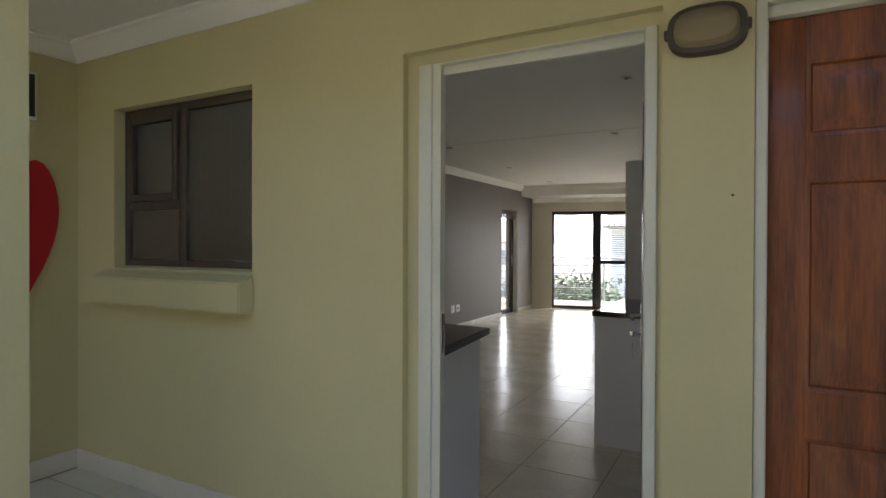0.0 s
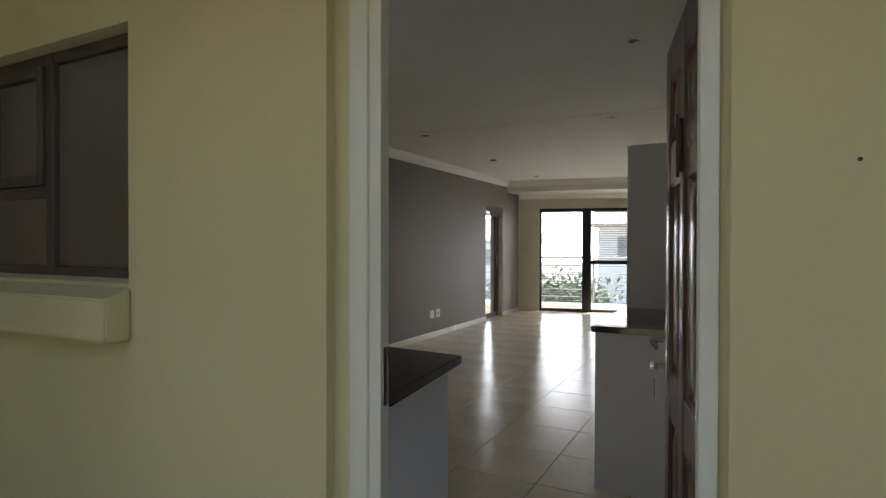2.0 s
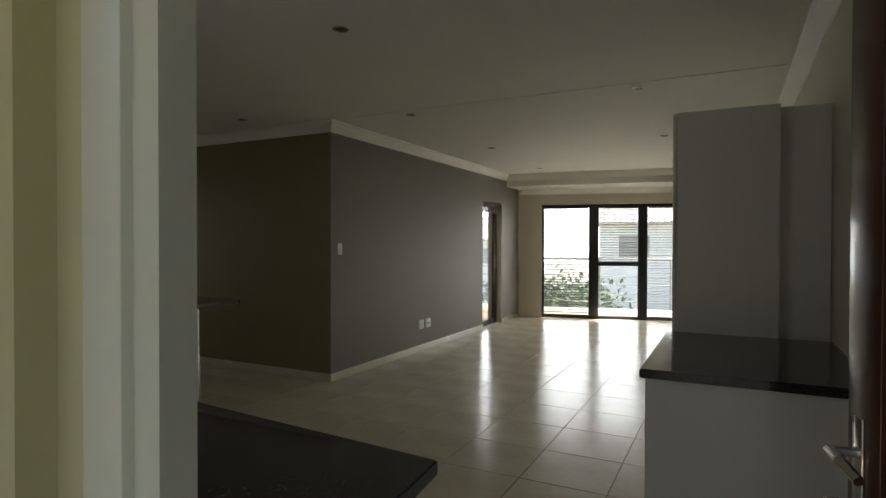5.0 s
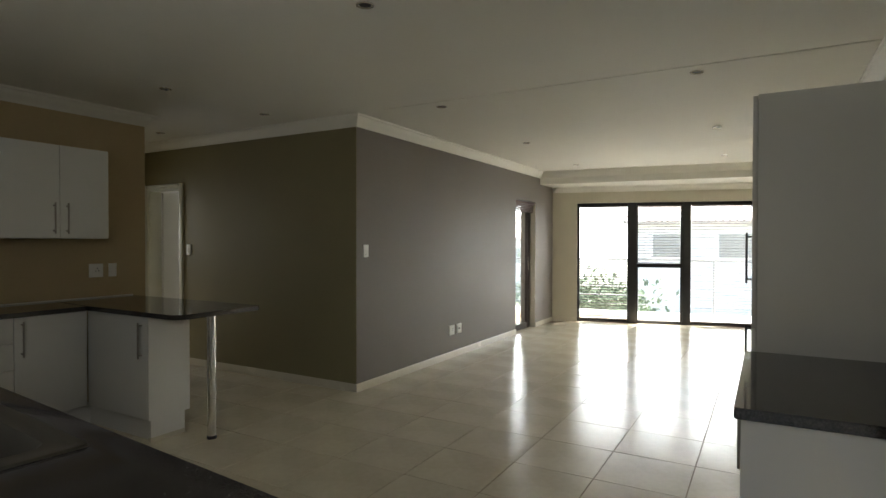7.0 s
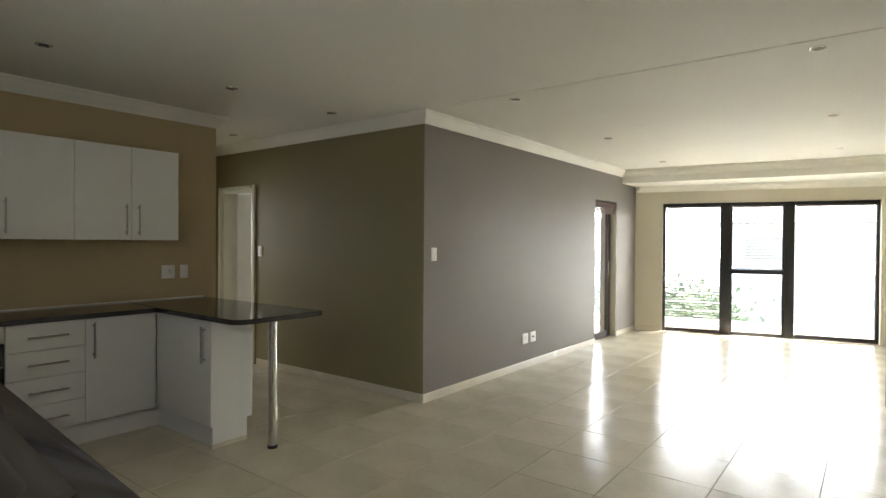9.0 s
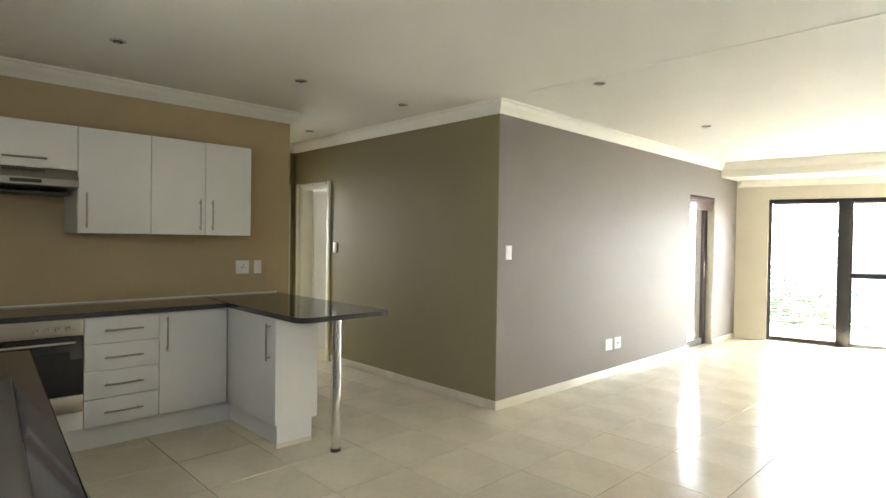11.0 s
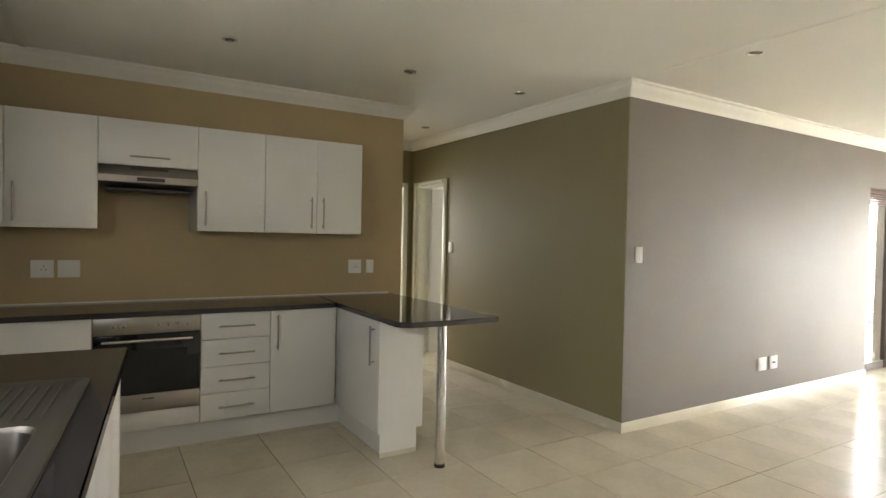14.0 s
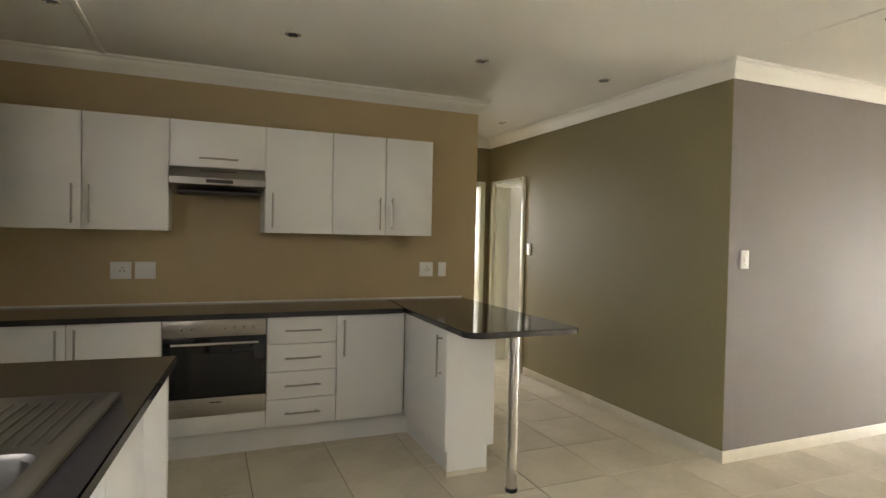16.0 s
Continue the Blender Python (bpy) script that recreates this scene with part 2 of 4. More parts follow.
# Added, unseen: blocks the low sky so the porch wall darkens towards its top.
wall("wall_sky_blocker", "x", -9.0, 3.2, -3.4, -3.2, -3.0, 4.4, BLOCKER, "unseen dark wall added to cut low sky light on the porch")
# Unseen block put over the flat to keep sun off the porch floor.
solid("roof", boxed(-9.8, 3.2, 1.30, 11.4, 2.76, 5.6), PLASTER, "unseen plastered block added over the flat to shade the porch", "roof", "structure")
wall("wall_porch_pier", "x", -3.0, -2.497, 1.33, 1.60, -0.02, 2.527, PORCH, "plastered pier of the porch")
bm = boxed(XS, 3.0, 1.30, YO, 2.528, 2.60)
box(bm, 0.6, 3.0, -1.0, 1.30, 2.528, 2.60)
solid("ceiling_porch", bm, WHITE, "white painted porch ceiling", "ceiling", "structure")
# lining of the inner side of the front wall
wall("wall_front_inner", "x", -4.73, XR, YI, YI + 0.004, 0, CEIL, CREAM, "cream painted inner face of the front wall",
     [(-3.342, -2.24, 1.205, 2.11), (-1.330, -0.420, 0, 2.068)])
wall("wall_kitchen_return", "y", 1.4, YO, -4.73, XS - 0.25, -0.02, 2.75, CREAM, "cream painted return wall of the kitchen")
wall("wall_kitchen_south", "x", XK - 0.2, -4.73, 1.2, 1.4, -0.02, 2.75, CREAM, "cream painted end wall of the kitchen")
wall("wall_kitchen", "y", 1.4, YK - 0.2, XK - 0.2, XK, -0.02, 2.75, TAN, "tan painted kitchen wall")
wall("wall_passage_south", "x", XE, XK, YK - 0.2, YK, -0.02, 2.75, TAN, "tan painted wall end beside the passage")
wall("wall_passage_end", "y", YK, YG, XE - 0.15, XE, -0.02, 2.75, KHAKI, "khaki grey end wall of the passage", [(5.72, 6.47, 0, 2.03)])
wall("wall_grey_passage", "x", XE - 0.15, XG - 0.262, YG, YG + 0.16, -0.02, 2.75, KHAKI, "khaki grey passage wall with a doorway", [(-7.47, -6.76, 0, 2.02)])
wall("wall_grey_lounge", "y", YG + 0.002, 12.1, XG - 0.26, XG, -0.02, 2.75, GREY, "warm grey painted lounge wall with a glazed door", [(10.35, 11.18, 0, 2.03)])
wall("wall_right", "y", YI, 13.3, XR, XR + 0.2, -0.02, 2.75, CREAM, "cream painted long wall")
wall("wall_garden", "x", -0.0, 4.3, 0, 0.24, -0.02, 2.75, CREAM, "cream painted wall round the large sliding windows", [(0.42, 3.30, 0, 2.06)], FAR)
solid("wall_passage_corner", boxed(XG - 0.2622, XG - 0.0006, YG, YG + 0.0019, -0.02, 2.7), KHAKI, "khaki grey passage wall at the corner", "wall", "structure")
# rooms behind the passage doors
for nm, a in (("bedroom", (-9.0, XE + 1.9, 6.715, 9.6)), ("bathroom", (-9.6, XE - 0.15, 5.0, 6.70))):
    x0, x1, y0, y1 = a
    solid("floor_" + nm, boxed(x0, x1, y0, y1, -0.03, -0.002), TILE, "cream tiled floor of the next room", "floor", "structure")
    solid("ceiling_" + nm, boxed(x0, x1, y0, y1, CEIL, 2.7), WHITE, "white ceiling of the next room", "ceiling", "structure")
wall("wall_bedroom_west", "y", 6.715, 9.6, -9.1, -9.0, -0.02, 2.7, ROOM, "pale painted bedroom wall")
wall("wall_bedroom_east", "y", 6.715, 9.6, XE + 1.9, XE + 2.0, -0.02, 2.7, ROOM, "pale painted bedroom wall")
wall("wall_bedroom_north", "x", -9.1, XE + 2.0, 9.6, 9.7, -0.02, 2.7, ROOM, "pale painted bedroom wall")
wall("wall_bathroom_west", "y", 5.0, 6.7, -9.7, -9.6, -0.02, 2.7, ROOM, "pale painted bathroom wall")
wall("wall_bathroom_south", "x", -9.6, XE - 0.15, 4.9, 5.0, -0.02, 2.7, ROOM, "pale painted bathroom wall")
wall("wall_bathroom_north", "x", -9.6, XE - 0.16, 6.70, 6.712, -0.02, 2.7, ROOM, "pale painted bathroom wall")

bm = bmesh.new()
prism(bm, [(-9.0, 1.2, CEIL), (XR + 0.1, 1.2, CEIL), (XR + 0.1, 6.50, CEIL), (-9.0, 6.50, CEIL)], (0, 0, 0.15))
prism(bm, [(XG - 0.1, 6.504, CEIL), (XR + 0.1, 6.504, CEIL), (XR + 0.1, 13.3, CEIL), (XG - 0.1, 12.3, CEIL)], (0, 0, 0.15))
prism(bm, [(XE - 0.1, 6.504, CEIL), (XG - 0.1, 6.504, CEIL), (XG - 0.1, 6.70, CEIL), (XE - 0.1, 6.70, CEIL)], (0, 0, 0.15))
solid("ceiling", bm, WHITE, "white painted ceiling board", "ceiling", "structure")
# cover strips over the ceiling board joints
solid("trim_ceiling_joint", boxed(XG + 0.35, XR - 0.09, 6.485, 6.52, CEIL - 0.005, CEIL + 0.01, bevel=0.002), WHITE, "thin painted cover strip on the ceiling", "trim", "structure")
solid("trim_ceiling_joint_kitchen", boxed(XK + 0.085, -1.8, 2.86, 2.895, CEIL - 0.009, CEIL + 0.01, bevel=0.002), WHITE, "thin painted cover strip on the ceiling", "trim", "structure")
# dropped beam along the garden front
BEAM = 0.13
bx = lambda x: 11.40 + BEAM * (x - XG)
bm = bmesh.new()
prism(bm, [(XG, bx(XG), 2.34), (XR, bx(XR), 2.34), (XR, far_y(XR), 2.34), (XG, far_y(XG), 2.34)], (0, 0, CEIL - 2.34 + 0.01))
solid("ceiling_beam", bm, WHITE, "white plastered dropped beam", "ceiling", "structure")

run("trim_cornice_kitchen", COVE, (XK, YK), (XK, 1.4), CORN, TRIM, "white plaster cove cornice", 1, -1)
run("trim_cornice_passage_south", COVE, (XE, YK), (XK, YK), CORN, TRIM, "white plaster cove cornice", -1, 1)
run("trim_cornice_passage_end", COVE, (XE, YG), (XE, YK), CORN, TRIM, "white plaster cove cornice", -1, -1)
run("trim_cornice_grey_passage", COVE, (XG, YG), (XE, YG), CORN, TRIM, "white plaster cove cornice", 1, -1)
run("trim_cornice_grey_lounge", COVE, (XG, bx(XG)), (XG, YG), CORN, TRIM, "white plaster cove cornice", -1, 1)
run("trim_cornice_beam", COVE, (XR, bx(XR)), (XG, bx(XG)), CORN - 0.0, TRIM, "white plaster cove cornice on the beam", -1, -1, side=1)
run("trim_cornice_garden", COVE, (XR, far_y(XR)), (XG, far_y(XG)), 2.245, TRIM, "white plaster cove cornice", -1, -1)
run("trim_cornice_right", COVE, (XR, YI + 0.004), (XR, bx(XR)), CORN, TRIM, "white plaster cove cornice", -1, -1)
run("trim_cornice_front", COVE, (-4.73, YI + 0.004), (XR, YI + 0.004), CORN, TRIM, "white plaster cove cornice", 0, -1)
run("trim_porch_front", COVE, (3.0, YO), (XS, YO), 2.425, TRIM, "white porch cornice", -1, -1)
run("trim_porch_side", COVE, (XS, YO), (XS, -1.2), 2.425, TRIM, "white porch cornice", -1, 0)

run("baseboard_kitchen_end", FOOT, (XK, YK), (XK, 5.50), 0, SKIRT, "cream tile skirting", 1, 0)
run("baseboard_passage_south", FOOT, (XE, YK), (XK, YK), 0, SKIRT, "cream tile skirting", -1, 1)
run("baseboard_grey_passage", FOOT, (XG, YG), (-6.72, YG), 0, SKIRT, "cream tile skirting", 1, 0)
run("baseboard_grey_lounge", FOOT, (XG, 10.35), (XG, YG), 0, SKIRT, "cream tile skirting", 0, 1)
run("baseboard_grey_lounge_far", FOOT, (XG, 12.03), (XG, 11.18), 0, SKIRT, "cream tile skirting", -1, 0)
fa, fb = FAR @ Vector((0.42, 0, 0)), FAR @ Vector((0, 0, 0))
run("baseboard_garden", FOOT, fa.xy, fb.xy, 0, SKIRT, "cream tile skirting", 0, -1)
run("baseboard_right", FOOT, (XR, 5.95), (XR, far_y(XR)), 0, SKIRT, "cream tile skirting", 0, -1)
run("baseboard_porch_front", PORCH_FOOT, (-1.385, YO), (XS, YO), 0.0, SKIRT, "cream tile skirting of the porch", 0, -1)
run("baseboard_porch_side", PORCH_FOOT, (XS, YO), (XS, -1.0), 0.0, SKIRT, "cream tile skirting of the porch", -1, 0)

# ---- entrance: door frames, doors, window ----


def door_frame(name, x0, x1, top, y0, y1, outer, label):
    """A pressed steel door frame: two jambs and a head with a stepped rebate. x0, x1: the clear opening; outer: the opening in the wall."""
    t = thing(name, label, "door frame", ((x0 + x1) / 2, y0, 0), kind="structure")
    for n, s, xi, xo in (("jamb", 1, x0, outer[0]), ("jamb", -1, x1, outer[1])):
        lo, hi = min(xi, xo), max(xi, xo)
        bm = boxed(lo, hi, y0 + 0.03, y1 + 0.006, 0, outer[2], bevel=0.004)
        mid = xi - s * 0.035
        if abs(mid - xo) > 0.012:
            box(bm, min(mid, xo), max(mid, xo), y0, y0 + 0.05, 0, outer[2], bevel=0.004)
        else:
            box(bm, lo + 0.001, hi, y0, y0 + 0.032, 0, outer[2], bevel=0.003)
        mid = xi + s * 0.004
        box(bm, min(mid, xo), max(mid, xo), y0 + 0.045, y1 - 0.035, 0, outer[2], bevel=0.003)
        part(n, bm, FRAME, t)
    bm = boxed(x0 - 0.001, x1 + 0.001, y0 + 0.032, y1 + 0.004, top, outer[2] - 0.002, bevel=0.004)
    box(bm, x0 - 0.001, x1 + 0.001, y0 + 0.002, y0 + 0.048, top + 0.035, outer[2] - 0.002, bevel=0.006)
    part("head", bm, FRAME, t)
    return t


def panel_leaf(t, w, h, thick, mat, rows, cols):
    """Stiles, rails and raised fielded panels in the leaf's own axes: x along the leaf, y through it."""
    bm = bmesh.new()
    xs = [0] + [v for c in cols for v in c] + [w]
    zs = [0] + [v for r in rows for v in r] + [h]
    for i in range(0, len(xs), 2):
        box(bm, xs[i], xs[i + 1], -thick, 0, 0, h, bevel=0.003)
    for a, b in cols:
        for i in range(0, len(zs), 2):
            box(bm, a, b, -thick + 0.001, -0.001, zs[i], zs[i + 1])
    leaf = part("leaf", bm, mat, t)
    for a, b in cols:
        for z0, z1 in rows:
            for face in (0, -thick):
                s = 1 if face == 0 else -1
                bm = bmesh.new()
                rings = [(0.0, -0.002), (0.012, -0.006), (0.018, -0.016), (0.030, -0.016), (0.065, -0.004)]
                loops = []
                for inset, depth in rings:
                    y = face + s * depth
                    loops.append([bm.verts.new(v) for v in ((a + inset, y, z0 + inset), (b - inset, y, z0 + inset), (b - inset, y, z1 - inset), (a + inset, y, z1 - inset))])
                for l0, l1 in zip(loops, loops[1:]):
                    for i in range(4):
                        bm.faces.new((l0[i], l0[(i + 1) % 4], l1[(i + 1) % 4], l1[i]))
                bm.faces.new(loops[-1])
                back = [bm.verts.new((v.co.x, -thick / 2, v.co.z)) for v in loops[0]]
                for i in range(4):
                    bm.faces.new((loops[0][i], back[i], back[(i + 1) % 4], loops[0][(i + 1) % 4]))
                bmesh.ops.recalc_face_normals(bm, faces=bm.faces[:])
                part("panel", bm, mat, leaf)
    return leaf


ROWS6 = [(0.22, 0.76), (0.90, 1.535), (1.66, 1.89)]
door_frame("door_frame_1", -1.236, -0.458, 2.024, 2.455, 2.502, (-1.330, -0.420, 2.068), "cream enamelled steel frame of the open entrance door")
door_frame("door_frame_2", -0.108, 0.76, 2.035, 2.44, 2.60, (-0.140, 0.83, 2.10), "cream enamelled steel frame of the closed wooden door")

hinge, angle = Vector((-0.447, 2.58, 0.012)), math.atan2(3.33 - 2.58, -0.607 + 0.447)
d1 = thing("door_1", "dark mahogany six-panel entrance door standing open", "door", m=Matrix.Translation(hinge) @ Matrix.Rotation(angle, 4, "Z"), kind="structure")
panel_leaf(d1, 0.775, 2.005, 0.042, MAHOG, ROWS6, [(0.115, 0.34), (0.435, 0.66)])


def lever(t, x, z, y, s, turn):
    """A lever handle on a long plate, with the key hole below it."""
    bm = boxed(x - 0.018, x + 0.018, min(y, y + s * 0.006), max(y, y + s * 0.006), z - 0.14, z + 0.06, bevel=0.002)
    plate = part("handle_plate", bm, CHROME, t, "chrome handle plate")
    bm = bmesh.new()
    rod(bm, (x, y, z), (x, y + s * 0.045, z), 0.009)
    rod(bm, (x, y + s * 0.045, z), (x + turn * 0.06, y + s * 0.052, z + 0.004), 0.010)
    rod(bm, (x + turn * 0.06, y + s * 0.052, z + 0.004), (x + turn * 0.11, y + s * 0.045, z - 0.008), 0.010, r2=0.008)
    part("lever", bm, CHROME, t, "chrome lever handle")
    return plate


lever(d1, 0.725, 1.005, 0, 1, -1)
lever(d1, 0.725, 1.005, -0.042, -1, -1)
bm = rod(bmesh.new(), (0.725, 0.004, 0.915), (0.725, 0.03, 0.915), 0.008)
box(bm, 0.722, 0.728, 0.03, 0.055, 0.903, 0.927, bevel=0.002)
key = part("key", bm, CHROME, d1, "steel key in the lock")
bm = boxed(0.715, 0.735, 0.040, 0.044, 0.80, 0.875, bevel=0.004)
part("key_tag", bm, CHROME, d1, "flat key tag hanging from the key")
bm = boxed(0.378, 0.398, 0, 0.014, 1.545, 1.70, bevel=0.003)
rod(bm, (0.388, 0.012, 1.53), (0.388, 0.012, 1.71), 0.005)
part("door_bolt", bm, BRONZE, d1, "dark metal sliding bolt")
part("spy_hole", rod(bmesh.new(), (0.22, -0.044, 1.60), (0.22, 0.006, 1.60), 0.010), CHROME, d1, "small door viewer")
for z in (0.25, 1.05, 1.8):
    part("hinge", rod(bmesh.new(), (-0.004, 0.005, z), (-0.004, 0.005, z + 0.1), 0.007), CHROME, d1)
strike = solid("strike_plate", boxed(-1.2345, -1.2305, 2.476, 2.502, 0.91, 1.07, bevel=0.001), CHROME, "steel strike plate screwed to the door jamb", "strike plate")

d2 = thing("door_2", "orange-brown hardwood panelled front door, closed", "door", m=pose(-0.106, 2.50, 0.012) @ Matrix.Scale(1, 4), kind="structure")
panel_leaf(d2, 0.86, 2.02, 0.042, ORANGEWOOD, ROWS6, [(0.10, 0.37), (0.49, 0.76)])
for o in d2.children_recursive:
    o.location.y += 0.042 if o.parent == d2 else 0

# bulkhead lamp between the doors


def bulkhead(cx, z, w, h):
    t = thing("bulkhead_lamp", "oval bulkhead wall lamp with dark rim and frosted glass", "wall lamp", (cx, YO, z))

    def oval(a, b, n=40, p=2.9):
        return [(a * math.copysign(abs(math.cos(k)) ** (2 / p), math.cos(k)), b * math.copysign(abs(math.sin(k)) ** (2 / p), math.sin(k))) for k in (2 * math.pi * i / n for i in range(n))]

    def lofted(rings, cap):
        bm = bmesh.new()
        loops = [[bm.verts.new((cx + x, YO - d, z + y)) for x, y in oval(a, b)] for a, b, d in rings]
        for l0, l1 in zip(loops, loops[1:]):
            for i in range(len(l0)):
                bm.faces.new((l0[i], l0[(i + 1) % len(l0)], l1[(i + 1) % len(l0)], l1[i]))
        if cap:
            bm.faces.new(loops[-1])
        bmesh.ops.recalc_face_normals(bm, faces=bm.faces[:])
        return bm
    a, b = w / 2, h / 2
    part("base", lofted([(a, b, 0.001), (a, b, 0.03), (a * 0.97, b * 0.95, 0.042), (a * 0.85, b * 0.78, 0.046), (a * 0.83, b * 0.74, 0.03)], False), WINFRAME, t, "dark weathered metal rim")
    part("glass", lofted([(a * 0.84, b * 0.76, 0.028), (a * 0.82, b * 0.74, 0.055), (a * 0.74, b * 0.64, 0.075), (a * 0.5, b * 0.4, 0.085), (a * 0.2, b * 0.15, 0.088)], True), FROST, t, "ribbed frosted glass")
    part("backing", boxed(cx - a * 0.8, cx + a * 0.8, YO - 0.02, YO - 0.002, z - b * 0.7, z + b * 0.7), TAN, t)
    for s in (-1, 1):
        part("lug", boxed(cx + s * a - 0.010, cx + s * a + 0.010, YO - 0.035, YO, z - 0.014, z + 0.014, bevel=0.005), WINFRAME, t)


bulkhead(-0.271, 2.008, 0.225, 0.152)
solid("wall_screw", rod(bmesh.new(), (-0.197, YO - 0.004, 1.50), (-0.197, YO, 1.50), 0.004, 8), DARK, "small dark screw in the porch wall", "screw")

# side-hung window beside the entrance
w1 = thing("window_1", "brown framed kitchen window with reeded glass", "window", (-2.68, 2.54, 1.235), kind="structure")
wx0, wx1, wz0, wz1, wy = -3.342, -2.24, 1.21, 2.11, 2.49
MX0, MX1 = -2.865, -2.805          # mullion


def bars(spec, mat, parent, name, y0, y1, bevel=0.004):
    for x0, x1, z0, z1 in spec:
        part(name, boxed(x0, x1, y0, y1, z0, z1, bevel=bevel), mat, parent)


bars([(wx0, wx0 + 0.045, wz0, wz1), (wx1 - 0.045, wx1, wz0, wz1), (MX0, MX1, wz0, wz1)], WINFRAME, w1, "window_frame", wy, wy + 0.055)
bars([(wx0 + 0.045, MX0, wz0, wz0 + 0.045), (wx0 + 0.045, MX0, wz1 - 0.045, wz1), (MX1, wx1 - 0.045, wz0, wz0 + 0.045), (MX1, wx1 - 0.045, wz1 - 0.045, wz1),
      (wx0 + 0.045, MX0, 1.535, 1.58)], WINFRAME, w1, "window_frame", wy + 0.002, wy + 0.053)
s0, s1 = wx0 + 0.048, MX0 - 0.003
bars([(s0, s0 + 0.04, 1.584, wz1 - 0.048), (s1 - 0.04, s1, 1.584, wz1 - 0.048), (s0 + 0.04, s1 - 0.04, 1.584, 1.624), (s0 + 0.04, s1 - 0.04, wz1 - 0.088, wz1 - 0.048)], WINFRAME, w1, "sash", wy - 0.012, wy + 0.03)


def reeded(x0, x1, z0, z1, y):
    bm = bmesh.new()
    n = int((x1 - x0) / 0.0065)
    pts = [(x0 + (x1 - x0) * i / n, y - (0.0022 if i % 2 else 0.0)) for i in range(n + 1)]
    prism(bm, [(x, yy, z0) for x, yy in pts] + [(x1, y + 0.004, z0), (x0, y + 0.004, z0)], (0, 0, z1 - z0))
    return bm


for a in ((MX1 + 0.005, wx1 - 0.05, wz0 + 0.05, wz1 - 0.05), (s0 + 0.042, s1 - 0.042, 1.626, wz1 - 0.09), (wx0 + 0.05, MX0 - 0.005, wz0 + 0.05, 1.53)):
    pane = part("pane", reeded(*a, wy + 0.02), REEDED, w1, "reeded obscure glass")
    pane.visible_shadow = False
bm = bmesh.new()
prism(bm, [(-3.42, 2.335, 1.018), (-3.42, 2.335, 1.162), (-3.42, YO - 0.001, 1.200), (-3.42, YO - 0.001, 1.018)], (1.193, 0, 0))
bmesh.ops.bevel(bm, geom=bm.edges[:], offset=0.007, segments=2, affect="EDGES")
solid("window_sill", bm, PORCH, "thick cream plastered outside window sill", "window sill", "structure")
bm = bmesh.new()
prism(bm, [(wx0, YO + 0.001, 1.204), (wx0, YO + 0.001, 1.210), (wx0, wy + 0.002, 1.222), (wx0, wy + 0.002, 1.204)], (wx1 - wx0, 0, 0))
solid("window_sill_slope", bm, PORCH, "sloping plaster in the window reveal", "window sill", "structure")
# porch: red sign and meter box on the side wall


def heart(cy, z0, h, w):
    bm = bmesh.new()
    pts = []
    for i in range(48):
        k = 2 * math.pi * i / 48
        y = 16 * math.sin(k) ** 3 / 16
        z = (13 * math.cos(k) - 5 * math.cos(2 * k) - 2 * math.cos(3 * k) - math.cos(4 * k))
        pts.append((XS + 0.002, cy + y * w / 2, z0 + (z + 17) / 29 * h))
    prism(bm, pts, (0.015, 0, 0))
    return solid("heart_sign", bm, RED, "red painted heart-shaped sign on the porch wall", "wall sign")


heart(2.07, 0.80, 1.02, 0.49)
mb = thing("meter_box", "white rimmed dark box high on the porch wall", "meter box", (XS, 2.1, 2.05))
part("frame", boxed(XS + 0.001, XS + 0.025, 1.91, 2.20, 2.04, 2.31, bevel=0.006), PLASTIC, mb)
part("cover", boxed(XS + 0.02, XS + 0.032, 1.926, 2.184, 2.057, 2.293, bevel=0.004), DARK, mb, "dark cover")

# ---- kitchen ----


def handle_bar(parent, p, q, out, mat=STEEL, r=0.006):
    p, q, out = Vector(p), Vector(q), Vector(out)
    bm = rod(bmesh.new(), p + out, q + out, r, 12)
    way = (q - p).normalized()
    for e in (p + way * 0.022, q - way * 0.022):
        rod(bm, e, e + out, r * 0.8, 10)
    return part("handle", bm, mat, parent, "brushed steel bar handle")


def unit_x(name, label, y0, y1, x0, x1, z0, z1, fronts, group, thick=0.018):
    """A cabinet whose fronts face +x. fronts: (y0, y1, z0, z1, kind, handle) with the handle as 'l', 'r' or 'm'."""
    t = thing(name, label, "cabinet", (x0, (y0 + y1) / 2, z0), group)
    part("body", boxed(x0 + 0.001, x1 - thick - 0.002, y0 + 0.0005, y1 - 0.0005, z0, z1), GAP_SHADE if name == "base_cabinet" else CAB, t)
    for a, b, c, d, kind, hd in fronts:
        f = part(kind, boxed(x1 - thick, x1, a + 0.002, b - 0.002, c + 0.002, d - 0.002, bevel=0.0018), CAB, t)
        if hd == "m":
            m, z = (a + b) / 2, (c + d) / 2 if kind == "drawer" else c + 0.055
            handle_bar(f, (x1, m - 0.115, z), (x1, m + 0.115, z), (0.032, 0, 0))
        elif hd:
            y = a + 0.045 if hd == "l" else b - 0.045
            z = (c + 0.035, c + 0.265) if name == "wall_cabinet" else (d - 0.275, d - 0.03)
            handle_bar(f, (x1, y, z[0]), (x1, y, z[1]), (0.032, 0, 0))
    return t


UX, UZ0, UZ1 = -5.58, 1.408, 2.105
